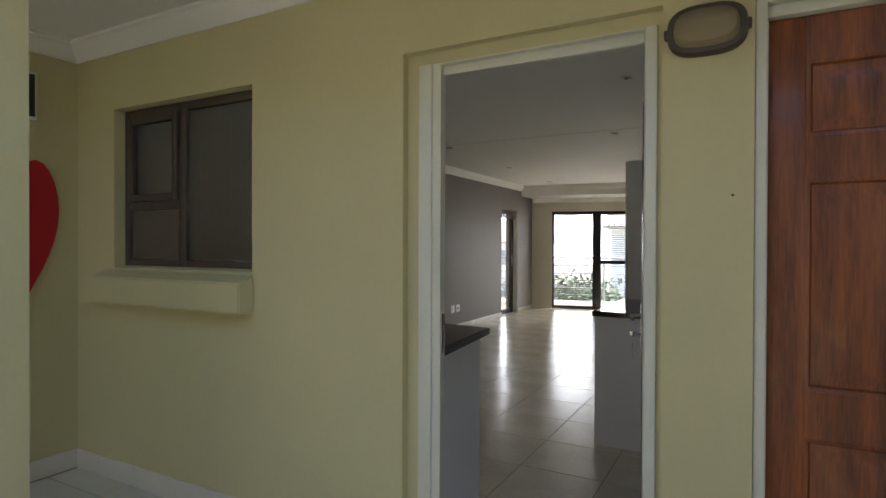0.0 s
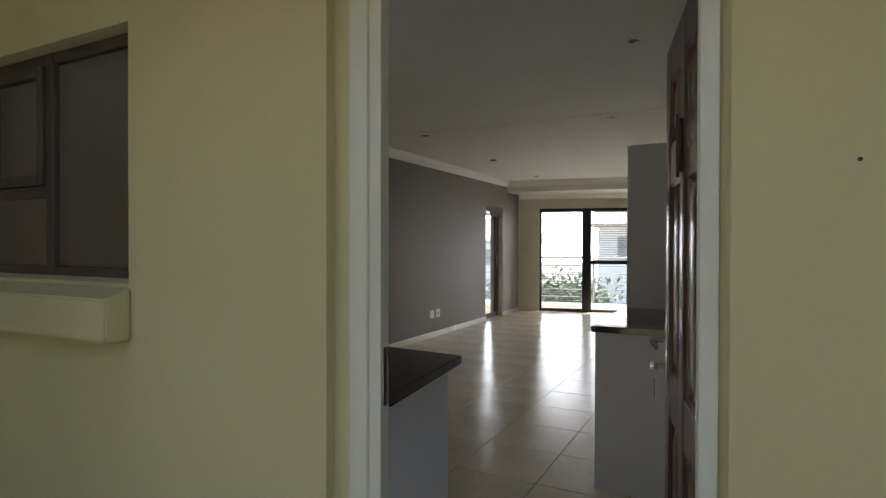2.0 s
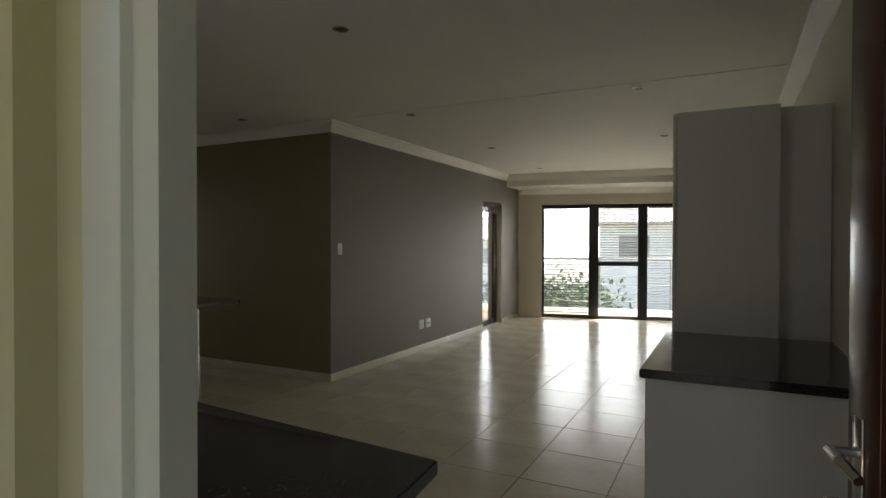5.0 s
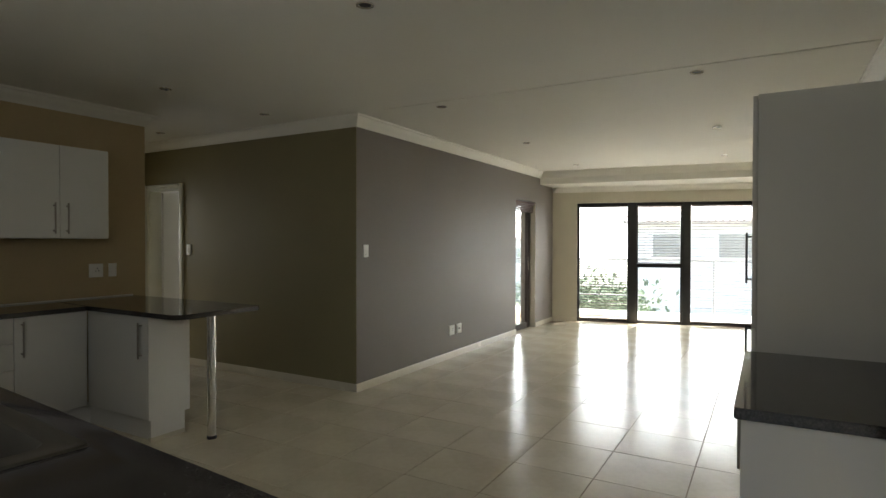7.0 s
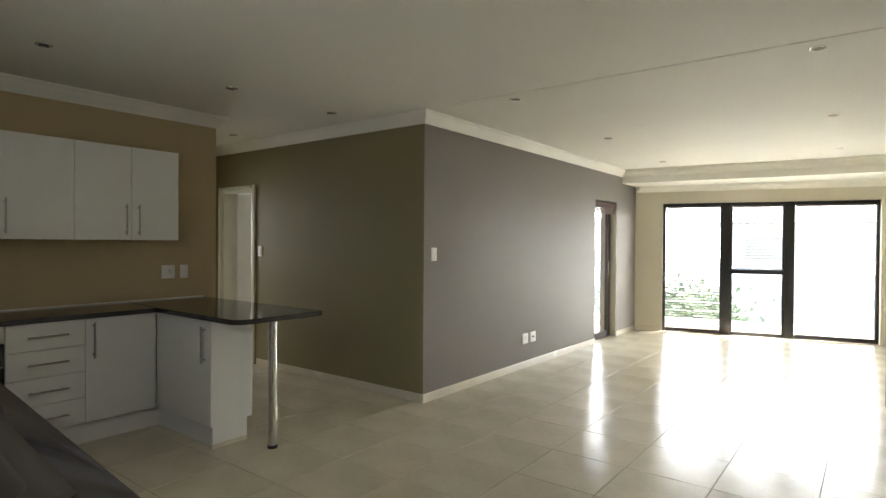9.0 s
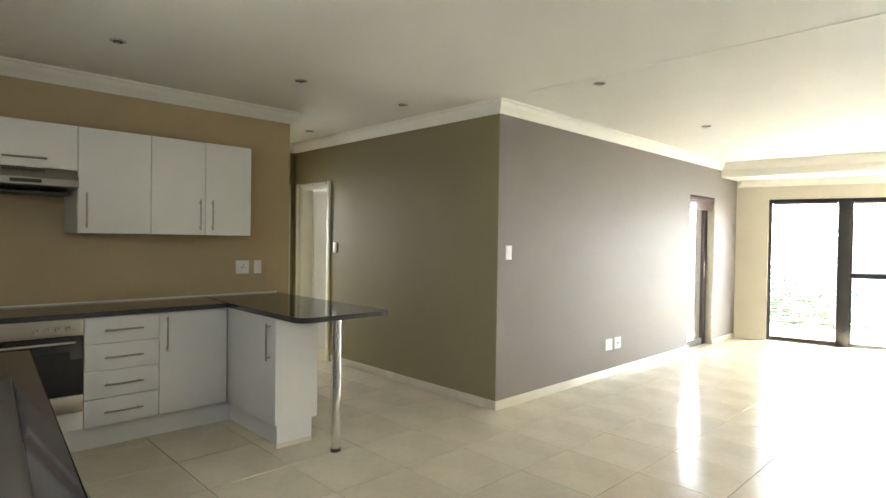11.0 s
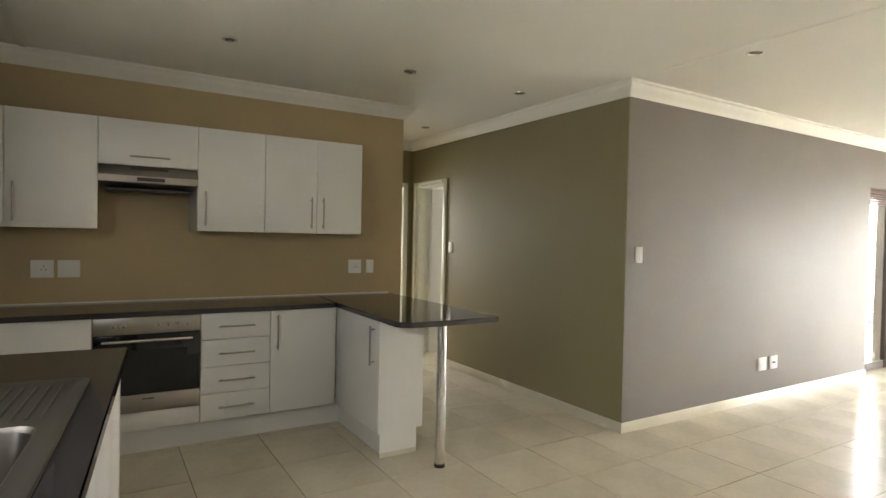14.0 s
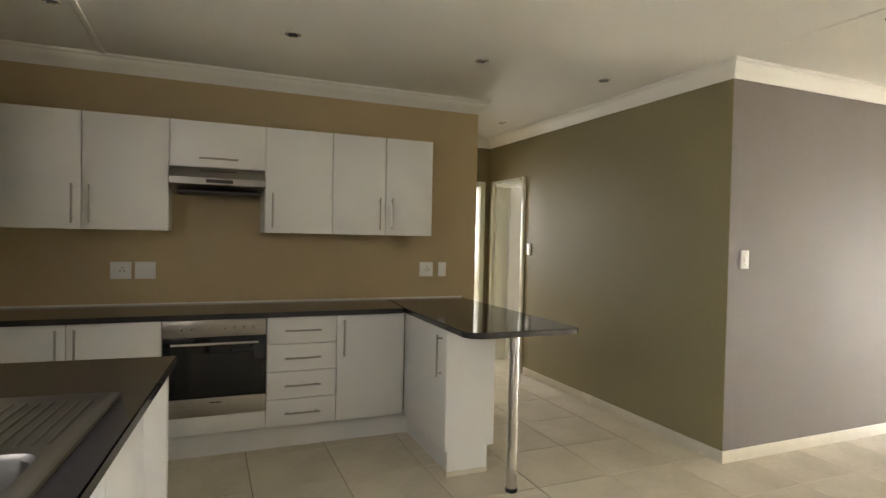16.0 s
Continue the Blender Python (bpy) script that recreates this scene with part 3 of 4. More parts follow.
for y0, y1, hd in ((2.36, 2.824, "r"), (2.824, 3.288, "l"), (3.862, 4.306, "l"), (4.306, 4.687, "r"), (4.687, 5.047, "l")):
    unit_x("wall_cabinet", "white wall cabinet with a steel bar handle", y0, y1, XK, UX, UZ0, UZ1, [(y0, y1, UZ0, UZ1, "door", hd)], "kitchen wall cabinets")
unit_x("wall_cabinet", "short white flap cabinet above the extractor hood", 3.288, 3.862, XK, UX, 1.815, UZ1, [(3.288, 3.862, 1.815, UZ1, "door", "m")], "kitchen wall cabinets")

hood = thing("extractor_hood", "slim brushed steel extractor hood under a cabinet", "extractor hood", (-5.75, 3.575, 1.66))
bm = bmesh.new()
prism(bm, [(XK + 0.002, 3.291, 1.813), (-5.60, 3.291, 1.813), (-5.535, 3.291, 1.745), (-5.535, 3.291, 1.705), (-5.56, 3.291, 1.695), (XK + 0.002, 3.291, 1.66)], (0, 0.568, 0))
part("body", bm, STEEL, hood, "brushed steel hood body")
part("control_panel", boxed(-5.537, -5.532, 3.50, 3.66, 1.714, 1.737, bevel=0.002), DARK, hood, "dark oval control strip")
for i in range(16):
    part("vent_slot", boxed(-5.584, -5.574, 3.47 + i * 0.0135, 3.476 + i * 0.0135, 1.778, 1.800), DARK, hood)
part("grease_filter", boxed(XK + 0.06, -5.60, 3.33, 3.83, 1.655, 1.668), DARK, hood, "dark filter underneath")

BX, BZ0, BZ1 = -5.43, 0.152, 0.868
K0 = "white base cabinet with a steel bar handle"
unit_x("base_cabinet", K0, 2.33, 2.779, XK, BX, BZ0, BZ1, [(2.33, 2.779, BZ0, BZ1, "door", "r")], "kitchen base cabinets")
unit_x("base_cabinet", K0, 2.779, 3.265, XK, BX, BZ0, BZ1, [(2.779, 3.265, BZ0, BZ1, "door", "l")], "kitchen base cabinets")
unit_x("base_cabinet", "white base cabinet built round the oven", 3.265, 3.87, XK, BX - 0.01, BZ0, BZ1, [(3.265, 3.87, BZ0, 0.268, "plinth_panel", "")], "kitchen base cabinets")
dz = (BZ1 - BZ0) / 4
unit_x("drawer_unit", "white unit of four drawers with steel bar handles", 3.87, 4.32, XK, BX, BZ0, BZ1, [(3.87, 4.32, BZ0 + i * dz, BZ0 + (i + 1) * dz, "drawer", "m") for i in range(4)], "kitchen base cabinets")
unit_x("base_cabinet", K0, 4.32, 4.80, XK, BX, BZ0, BZ1, [(4.32, 4.797, BZ0, BZ1, "door", "l")], "kitchen base cabinets")
solid("plinth", boxed(XK + 0.2, BX - 0.055, 1.9, 4.85, 0.0, BZ0 - 0.001), CAB, "white kickboard under the base cabinets", "plinth")

ov = thing("oven", "built-in steel and black glass electric oven", "oven", (BX, 3.57, 0.29))
part("body", boxed(-5.75, BX - 0.008, 3.271, 3.864, 0.275, 0.862), DARK, ov)
part("control_panel", boxed(BX - 0.008, BX + 0.006, 3.270, 3.865, 0.760, 0.864, bevel=0.002), STEEL, ov, "brushed steel control panel")
part("door_glass", boxed(BX - 0.008, BX + 0.012, 3.270, 3.865, 0.384, 0.756, bevel=0.003), BLACKGLASS, ov, "black glass oven door")
part("inner_window", boxed(BX + 0.0122, BX + 0.0135, 3.345, 3.79, 0.44, 0.66), BLACKGLASS, ov)
part("lower_panel", boxed(BX - 0.008, BX + 0.010, 3.270, 3.865, 0.271, 0.381, bevel=0.003), STEEL, ov, "brushed steel lower door strip")
part("badge", boxed(BX + 0.010, BX + 0.0115, 3.535, 3.60, 0.35, 0.357), DARK, ov, "small dark maker's mark")
bm = rod(bmesh.new(), (BX + 0.045, 3.315, 0.722), (BX + 0.045, 3.815, 0.722), 0.009, 14)
for y in (3.335, 3.795):
    rod(bm, (BX + 0.01, y, 0.722), (BX + 0.045, y, 0.722), 0.007, 10)
part("handle", bm, CHROME, ov, "bright steel oven handle")
for y in (3.375, 3.43, 3.62, 3.675, 3.73, 3.785):
    bm = rod(bmesh.new(), (BX + 0.006, y, 0.806), (BX + 0.012, y, 0.806), 0.021, 20)
    rod(bm, (BX + 0.012, y, 0.806), (BX + 0.032, y, 0.806), 0.017, 20, r2=0.015)
    k = part("knob", bm, STEEL, ov, "steel control knob")
    part("pointer", boxed(BX + 0.032, BX + 0.0335, y - 0.002, y + 0.002, 0.806, 0.820), DARK, k)


def slab(name, outline, label, z0=0.868, z1=0.902, soft=0.004):
    bm = prism(bmesh.new(), [(x, y, z0) for x, y in outline], (0, 0, z1 - z0))
    bmesh.ops.bevel(bm, geom=[e for e in bm.edges if abs(e.verts[0].co.z - e.verts[1].co.z) < 1e-4], offset=soft, segments=2, affect="EDGES")
    return solid(name, bm, GRANITE, label, "worktop")


def rounded(cx, cy, r, a0, a1, n=7):
    return [(cx + r * math.cos(radians(a0 + (a1 - a0) * i / n)), cy + r * math.sin(radians(a0 + (a1 - a0) * i / n))) for i in range(n + 1)]


slab("worktop", [(XK + 0.001, 1.9), (-5.40, 1.9), (-5.40, 4.77), (-5.412, 4.785), (XK + 0.001, 4.838)], "black granite kitchen worktop along the wall")
slab("breakfast_bar", [(XK + 0.001, 4.842), (-5.41, 4.789), *rounded(-4.435, 4.876, 0.10, -90, 0), *rounded(-4.385, 5.44, 0.05, 0, 90), (XK + 0.001, 5.49)], "black granite breakfast bar with rounded corners")
solid("backsplash_seal", boxed(XK + 0.0005, XK + 0.006, 1.9, 5.49, 0.903, 0.912), TRIM, "white sealant line behind the worktop", "sealant", "structure")

pen = thing("peninsula_cabinet", "white peninsula cabinet under the breakfast bar", "cabinet", (-4.95, 4.95, 0.0), "kitchen base cabinets")
part("body", boxed(-5.425, -4.705, 4.82, 5.10, BZ0, BZ1 - 0.002), CAB, pen)
f = part("door", boxed(-5.426, -4.70, 4.799, 4.817, BZ0 + 0.002, BZ1 - 0.004, bevel=0.002), CAB, pen)
handle_bar(f, (-4.75, 4.799, BZ1 - 0.29), (-4.75, 4.799, BZ1 - 0.04), (0, -0.032, 0))
bm = bmesh.new()
prism(bm, [(-4.698, 4.80, BZ0), (-4.698, 4.815, BZ0), (-4.698, 4.815, 0.03), (-4.698, 5.075, 0.03), (-4.698, 5.075, 0.16), (-4.698, 5.118, 0.16), (-4.698, 5.118, BZ1 - 0.002), (-4.698, 4.80, BZ1 - 0.002)], (0.018, 0, 0))
part("end_panel", bm, CAB, pen, "white end panel notched at the kickboard")
part("back_panel", boxed(-5.985, -4.70, 5.102, 5.116, 0.16, BZ1 - 0.002), CAB, pen)
part("kickboard", boxed(-5.49, -4.705, 4.845, 5.06, 0.0, BZ0 - 0.001), CAB, pen)
part("foot_strip", boxed(-4.70, -4.679, 4.813, 5.077, 0.0, 0.029), SKIRT, pen, "pale strip at the foot of the panel")
post = thing("bar_post", "brushed steel post carrying the breakfast bar", "support post", (-4.395, 5.085, 0))
part("tube", rod(bmesh.new(), (-4.395, 5.085, 0.022), (-4.395, 5.085, 0.866), 0.030, 28), CHROME, post, "polished steel tube")
part("foot", rod(bmesh.new(), (-4.395, 5.085, 0), (-4.395, 5.085, 0.022), 0.034, 24), DARK, post, "black plastic foot")

# sink run below the window
ASKEW = Matrix.Translation((-1.325, 3.163, 0.018)) @ Matrix.Rotation(radians(-4.97), 4, "Z") @ Matrix.Translation((1.41, -3.368, 0))
HANDLED = (2,)
SX0, SX1, SY0, SY1 = -3.68, -2.425, 2.81, 3.29
BOWL = (-3.22, -2.50, 2.87, 3.232)
sx = thing("sink_cabinet", "white sink cabinet run below the window", "cabinet", group="kitchen base cabinets", m=ASKEW)
part("body", boxed(-4.145, -1.475, 2.90, 3.32, BZ0, 0.70), CAB, sx)
part("kickboard", boxed(-4.11, -1.50, 2.90, 3.27, -0.018, BZ0 - 0.001), CAB, sx)
bm = prism(bmesh.new(), [(-1.456, 3.345, -0.018), (-1.474, 3.345, -0.018), (-1.445, 2.79, -0.018), (-1.427, 2.79, -0.018)], (0, 0, BZ1 + 0.017))
part("end_panel", bm, CAB, sx, "white end panel beside the entrance")
part("end_panel", boxed(-4.165, -4.147, 2.80, 3.345, -0.018, BZ1 - 0.001, bevel=0.002), CAB, sx)
for i, (a, b) in enumerate(((-4.145, -3.70), (-3.70, -3.255), (-3.255, -2.81), (-2.81, -2.365), (-2.365, -1.92), (-1.92, -1.476))):
    f = part("door", boxed(a + 0.002, b - 0.002, 3.325, 3.343, BZ0 + 0.002, BZ1 - 0.004, bevel=0.002), CAB, sx)
    hx = b - 0.045 if i % 2 == 0 else a + 0.045
    if i in HANDLED:
        handle_bar(f, (hx, 3.343, BZ1 - 0.30), (hx, 3.343, BZ1 - 0.05), (0, 0.03, 0))
hole = [ASKEW @ Vector(p) for p in ((SX1 - 0.02, SY1 - 0.02, 0.868), (SX1 - 0.02, SY0 + 0.02, 0.868), (SX0 + 0.02, SY0 + 0.02, 0.868), (SX0 + 0.02, SY1 - 0.02, 0.868))]
rim_out = [Vector((x, y, 0.886)) for x, y in ((-1.325, 3.163), (-1.262, YI + 0.006), (-4.165, YI + 0.006), (-4.11, 3.405))]
bm = bmesh.new()
for i in range(4):
    k = (i + 1) % 4
    prism(bm, [rim_out[i], rim_out[k], hole[k], hole[i]], (0, 0, 0.034))
bmesh.ops.remove_doubles(bm, verts=bm.verts[:], dist=1e-5)
inner = [f for f in bm.faces if sum(1 for g in bm.faces if {v for v in g.verts} == {v for v in f.verts}) > 1]
bmesh.ops.delete(bm, geom=inner, context="FACES_ONLY")
bmesh.ops.recalc_face_normals(bm, faces=bm.faces[:])
bmesh.ops.bevel(bm, geom=[e for e in bm.edges if e.calc_face_angle(0) > 1.2 and abs(e.verts[0].co.z - e.verts[1].co.z) < 1e-4], offset=0.004, segments=2, affect="EDGES")
solid("sink_worktop", bm, GRANITE, "black granite worktop holding the steel sink", "worktop")
sk = thing("kitchen_sink", "inset stainless steel sink with ribbed drainer", "sink", m=ASKEW)
bm = bmesh.new()


def ring(x0, x1, y0, y1, r, z):
    p = rounded(x1 - r, y1 - r, r, 0, 90, 5) + rounded(x0 + r, y1 - r, r, 90, 180, 5) + rounded(x0 + r, y0 + r, r, 180, 270, 5) + rounded(x1 - r, y0 + r, r, 270, 360, 5)
    return [bm.verts.new((a, b, z)) for a, b in p]


def skin(loops, cap=True):
    for l0, l1 in zip(loops, loops[1:]):
        for i in range(len(l0)):
            bm.faces.new((l0[i], l0[(i + 1) % len(l0)], l1[(i + 1) % len(l0)], l1[i]))
    if cap:
        bm.faces.new(loops[-1])


b0, b1, c0, c1 = BOWL
rim = [ring(SX0, SX1, SY0, SY1, 0.02, 0.903), ring(SX0 + 0.004, SX1 - 0.004, SY0 + 0.004, SY1 - 0.004, 0.02, 0.909), ring(SX0 + 0.02, SX1 - 0.02, SY0 + 0.02, SY1 - 0.02, 0.02, 0.909),
       ring(SX0 + 0.028, SX1 - 0.028, SY0 + 0.028, SY1 - 0.028, 0.02, 0.904)]
skin(rim, False)
dish = [ring(b0, b1, c0, c1, 0.05, 0.904), ring(b0 + 0.008, b1 - 0.008, c0 + 0.008, c1 - 0.008, 0.05, 0.892), ring(b0 + 0.02, b1 - 0.02, c0 + 0.02, c1 - 0.02, 0.05, 0.76), ring(b0 + 0.06, b1 - 0.06, c0 + 0.06, c1 - 0.06, 0.04, 0.74)]
skin(dish)
for i in range(len(rim[-1])):
    bm.faces.new((rim[-1][i], rim[-1][(i + 1) % len(rim[-1])], dish[0][(i + 1) % len(rim[-1])], dish[0][i]))
bmesh.ops.recalc_face_normals(bm, faces=bm.faces[:])
part("basin", bm, SINK, sk, "stainless steel bowl and drainer tray")
for i in range(12):
    y = SY0 + 0.065 + i * 0.032
    part("drainer_rib", rod(bmesh.new(), (SX0 + 0.07, y, 0.904), (BOWL[0] - 0.045, y, 0.904), 0.005, 8), SINK, sk)
part("drain", rod(bmesh.new(), (-2.9, 3.02, 0.739), (-2.9, 3.02, 0.744), 0.04, 24), CHROME, sk, "round waste outlet")

# sockets and switches


def plate(name, label, at, normal, w, h, kind):
    """A white wall plate; local x along the wall, y out of it, z up."""
    n = Vector(normal)
    m = Matrix.Translation(at) @ Matrix.Rotation(math.atan2(n.y, n.x) - math.pi / 2, 4, "Z")
    t = thing(name, label, "wall socket" if "socket" in name else "light switch", m=m)
    part("cover", boxed(-w / 2, w / 2, 0.0005, 0.010, -h / 2, h / 2, bevel=0.0025), PLASTIC, t)
    if kind == "socket":
        for x, z in ((0, 0.018), (-0.012, -0.004), (0.012, -0.004)):
            part("pin_hole", rod(bmesh.new(), (x - 0.008, 0.0085, z), (x - 0.008, 0.0108, z), 0.0045, 10), DARK, t)
        part("rocker", boxed(w / 2 - 0.026, w / 2 - 0.014, 0.0085, 0.0135, -0.012, 0.006, bevel=0.001), PLASTIC, t)
    if kind == "switch":
        part("rocker", boxed(-0.008, 0.008, 0.0085, 0.0145, -0.016, 0.012, bevel=0.0015), PLASTIC, t)
        part("screw", rod(bmesh.new(), (0, 0.0085, -0.03), (0, 0.0108, -0.03), 0.003, 8), DARK, t)
    if kind == "tv":
        for x in (-0.012, 0.012):
            part("outlet", rod(bmesh.new(), (x, 0.0085, 0), (x, 0.016, 0), 0.009, 12), DARK, t)
    return t


for y, k, w in ((2.982, "socket", 0.125), (3.128, "blank", 0.125), (5.165, "socket", 0.115), (5.305, "blank", 0.068)):
    plate("wall_socket", "white three-pin wall socket" if k == "socket" else "white blank wall plate", (XK, y, 1.137), (1, 0, 0), w, 0.115, k)
plate("wall_socket", "white wall socket on the grey wall", (XG, 8.36, 0.33), (1, 0, 0), 0.125, 0.115, "socket")
plate("wall_socket", "white aerial outlet on the grey wall", (XG, 8.54, 0.33), (1, 0, 0), 0.125, 0.115, "tv")
plate("light_switch", "white light switch on the grey wall", (XG, 6.69, 1.30), (1, 0, 0), 0.072, 0.118, "switch")
plate("light_switch", "white light switch beside the passage door", (-6.66, YG, 1.295), (0, -1, 0), 0.072, 0.118, "switch")

# right-hand counter and tall cupboard
rc = thing("side_cabinet", "white base cabinet ending beside the entrance", "cabinet", (-0.72, 4.8, 0), "kitchen base cabinets")
part("body", boxed(-1.04, XR - 0.004, 4.354, 5.325, BZ0, BZ1 - 0.002), CAB, rc)
part("end_panel", boxed(-1.072, XR - 0.003, 4.337, 4.353, 0, BZ1 - 0.002, bevel=0.002), CAB, rc, "white end panel down to the floor")
part("kickboard", boxed(-1.0, XR - 0.01, 4.335, 5.325, 0, BZ0 - 0.001), CAB, rc)
for a, b, e in ((4.356, 4.83, 1), (4.83, 5.324, 0)):
    f = part("door", boxed(-1.06, -1.042, a + 0.002, b - 0.002, BZ0 + 0.002, BZ1 - 0.004, bevel=0.002), CAB, rc)
    y = b - 0.05 if e else a + 0.05
    handle_bar(f, (-1.06, y, 0.56), (-1.06, y, 0.80), (-0.032, 0, 0))
slab("side_worktop", [(-1.09, 4.32), (XR - 0.002, 4.325), (XR - 0.002, 5.327), (-1.09, 5.327)], "black granite worktop on the side cabinet")
tc = thing("tall_cupboard", "tall white cupboard beside the side worktop", "cupboard", (-0.8, 5.6, 0))
part("body", boxed(-1.045, -0.58, 5.331, 5.93, 0.0, 2.045), CAB, tc)
part("filler_panel", boxed(-0.578, XR - 0.003, 5.40, 5.93, 0.0, 2.04), CAB, tc)
for z0, z1 in ((0.1, 1.0), (1.004, 2.04)):
    f = part("door", boxed(-1.066, -1.047, 5.333, 5.928, z0, z1, bevel=0.002), CAB, tc)
    h = (1.17, 1.44) if z0 > 0.5 else (0.70, 0.95)
    handle_bar(f, (-1.066, 5.88, h[0]), (-1.066, 5.88, h[1]), (-0.036, 0, 0), DARK)

# ---- passage doors ----
door_frame("door_frame_3", -7.42, -6.85, 1.985, YG - 0.02, YG + 0.165, (-7.50, -6.76, 2.05), "white painted frame of the passage door")
d3 = thing("door_3", "plain white interior door standing open", "door", m=pose(-7.41, YG + 0.165, 0.01, 0, 0, 84), kind="structure")
part("leaf", boxed(0, 0.72, -0.04, 0, 0, 1.97, bevel=0.003), WHITEDOOR, d3)
lever(d3, 0.67, 1.0, -0.04, -1, -1)
t = thing("door_frame_4", "white painted frame of the end door", "door frame", (XE, 6.1, 0), kind="structure")
for y0, y1 in ((5.70, 5.76), (6.43, 6.49)):
    part("jamb", boxed(XE - 0.16, XE + 0.02, y0, y1, 0, 2.05, bevel=0.006), FRAME, t)
part("head", boxed(XE - 0.158, XE + 0.018, 5.761, 6.429, 1.99, 2.048, bevel=0.006), FRAME, t)

# ---- lounge: garden windows, glazed balcony door ----
gw = thing("window_2", "charcoal aluminium glazed garden front with a door", "window", m=FAR, kind="structure")
W0, W1, WT = 0.42, 3.30, 2.06
M1, M2 = (1.255, 1.40), (2.13, 2.26)


def fbar(x0, x1, z0, z1, y0=0.06, y1=0.12, name="window_frame"):
    return part(name, boxed(x0, x1, y0, y1, z0, z1, bevel=0.004), ALU, gw)


fbar(W0, W0 + 0.045, 0.0, WT)
fbar(W1 - 0.045, W1, 0.0, WT)
fbar(*M1, 0.0, WT, 0.055, 0.125)
fbar(*M2, 0.0, WT, 0.055, 0.125)
for a, b in ((W0 + 0.045, M1[0]), (M1[1], M2[0]), (M2[1], W1 - 0.045)):
    fbar(a, b, 0.0, 0.055)
    fbar(a, b, WT - 0.05, WT)
fbar(M1[1], M2[0], 0.955, 1.03)
for a, b in ((M1[1], M1[1] + 0.03), (M2[0] - 0.03, M2[0])):
    for z0, z1 in ((0.055, 0.955), (1.03, WT - 0.05)):
        fbar(a, b, z0, z1, 0.065, 0.115, "sash")
for a, b, z0, z1 in ((W0 + 0.04, M1[0], 0.05, WT - 0.045), (M1[1] + 0.02, M2[0] - 0.02, 0.05, 0.96), (M1[1] + 0.02, M2[0] - 0.02, 1.02, WT - 0.045), (M2[1], W1 - 0.04, 0.05, WT - 0.045)):
    pane = part("pane", boxed(a, b, 0.088, 0.092, z0, z1), GLASS, gw, "clear glass")
    pane.visible_shadow = False


def venetian(x0, x1, z0, z1, label, y=0.015, pitch=0.045, tilt=-30):
    t = thing("venetian_blind", label, "blind", m=FAR @ Matrix.Translation(((x0 + x1) / 2, y, z1)), group="venetian blinds")
    w = (x1 - x0) / 2
    part("head_rail", boxed(-w, w, -0.012, 0.03, -0.03, 0.0, bevel=0.003), SLAT, t)
    me = None
    n = int((z1 - z0 - 0.05) / pitch)
    for i in range(n):
        if me is None:
            bm = boxed(-w, w, -0.0125, 0.0125, -0.001, 0.001)
            bmesh.ops.rotate(bm, verts=bm.verts[:], cent=(0, 0, 0), matrix=Matrix.Rotation(radians(tilt), 3, "X"))
            me = mesh_of("slat", bm, SLAT, False)
        s = new("slat", me)
        s.parent = t
        s.location = (0, 0.01, -0.05 - i * pitch)
    part("bottom_rail", boxed(-w, w, -0.008, 0.018, -(z1 - z0), -(z1 - z0) + 0.014, bevel=0.003), SLAT, t)
    for s in (-0.7, 0.7):
        part("cord", rod(bmesh.new(), (s * w, 0.01, -(z1 - z0)), (s * w, 0.01, 0), 0.0012, 6), SLAT, t)


venetian(W0 + 0.05, M1[0] - 0.005, 0.06, WT - 0.05, "thin dark venetian blind lowered over the fixed pane")
venetian(M1[1] + 0.032, M2[0] - 0.032, 1.035, WT - 0.05, "short dark venetian blind over the upper door pane", y=0.03, tilt=-22)
venetian(M2[1] + 0.005, W1 - 0.05, 0.06, WT - 0.05, "thin dark venetian blind lowered over the other fixed pane", tilt=-14)

bd = thing("door_4", "dark framed glazed balcony door in the grey wall", "glass door", (XG - 0.25, 10.76, 0), kind="structure")
dx0, dx1 = XG - 0.14, XG - 0.093
for y0, y1 in ((10.35, 10.40), (11.06, 11.18)):
    part("frame", boxed(dx0, dx1, y0, y1, 0, 2.03, bevel=0.004), BRONZE, bd)
part("frame", boxed(dx0 + 0.002, dx1 - 0.002, 10.40, 11.06, 1.96, 2.03, bevel=0.004), BRONZE, bd)
part("frame", boxed(dx0 + 0.002, dx1 - 0.002, 10.40, 11.06, 0, 0.09, bevel=0.004), BRONZE, bd)
pane = part("pane", boxed(dx0 + 0.025, dx0 + 0.029, 10.395, 11.065, 0.085, 1.965), GLASS, bd, "clear glass")
pane.visible_shadow = False
bm = boxed(dx1, dx1 + 0.006, 11.075, 11.11, 0.93, 1.15, bevel=0.002)
rod(bm, (dx1, 11.09, 1.04), (dx1 + 0.05, 11.09, 1.04), 0.008)
rod(bm, (dx1 + 0.05, 11.09, 1.04), (dx1 + 0.05, 10.96, 1.045), 0.008)
part("handle", bm, CHROME, bd, "steel lever handle")
part("reveal", boxed(XG - 0.091, XG - 0.002, 11.172, 11.178, 0.0, 2.02), CREAM, bd, "cream painted reveal")
rb = thing("roller_blind", "brown wooden blind rolled up above the balcony door", "blind", (XG - 0.06, 10.76, 1.85))
part("pelmet", boxed(XG - 0.085, XG - 0.005, 10.36, 11.165, 1.985, 2.022, bevel=0.003), BLIND, rb)
for i in range(5):
    part("slat", boxed(XG - 0.075, XG - 0.030, 10.37, 11.16, 1.965 - i * 0.026, 1.983 - i * 0.026, bevel=0.003), BLIND, rb)

# ---- recessed ceiling lamps ----


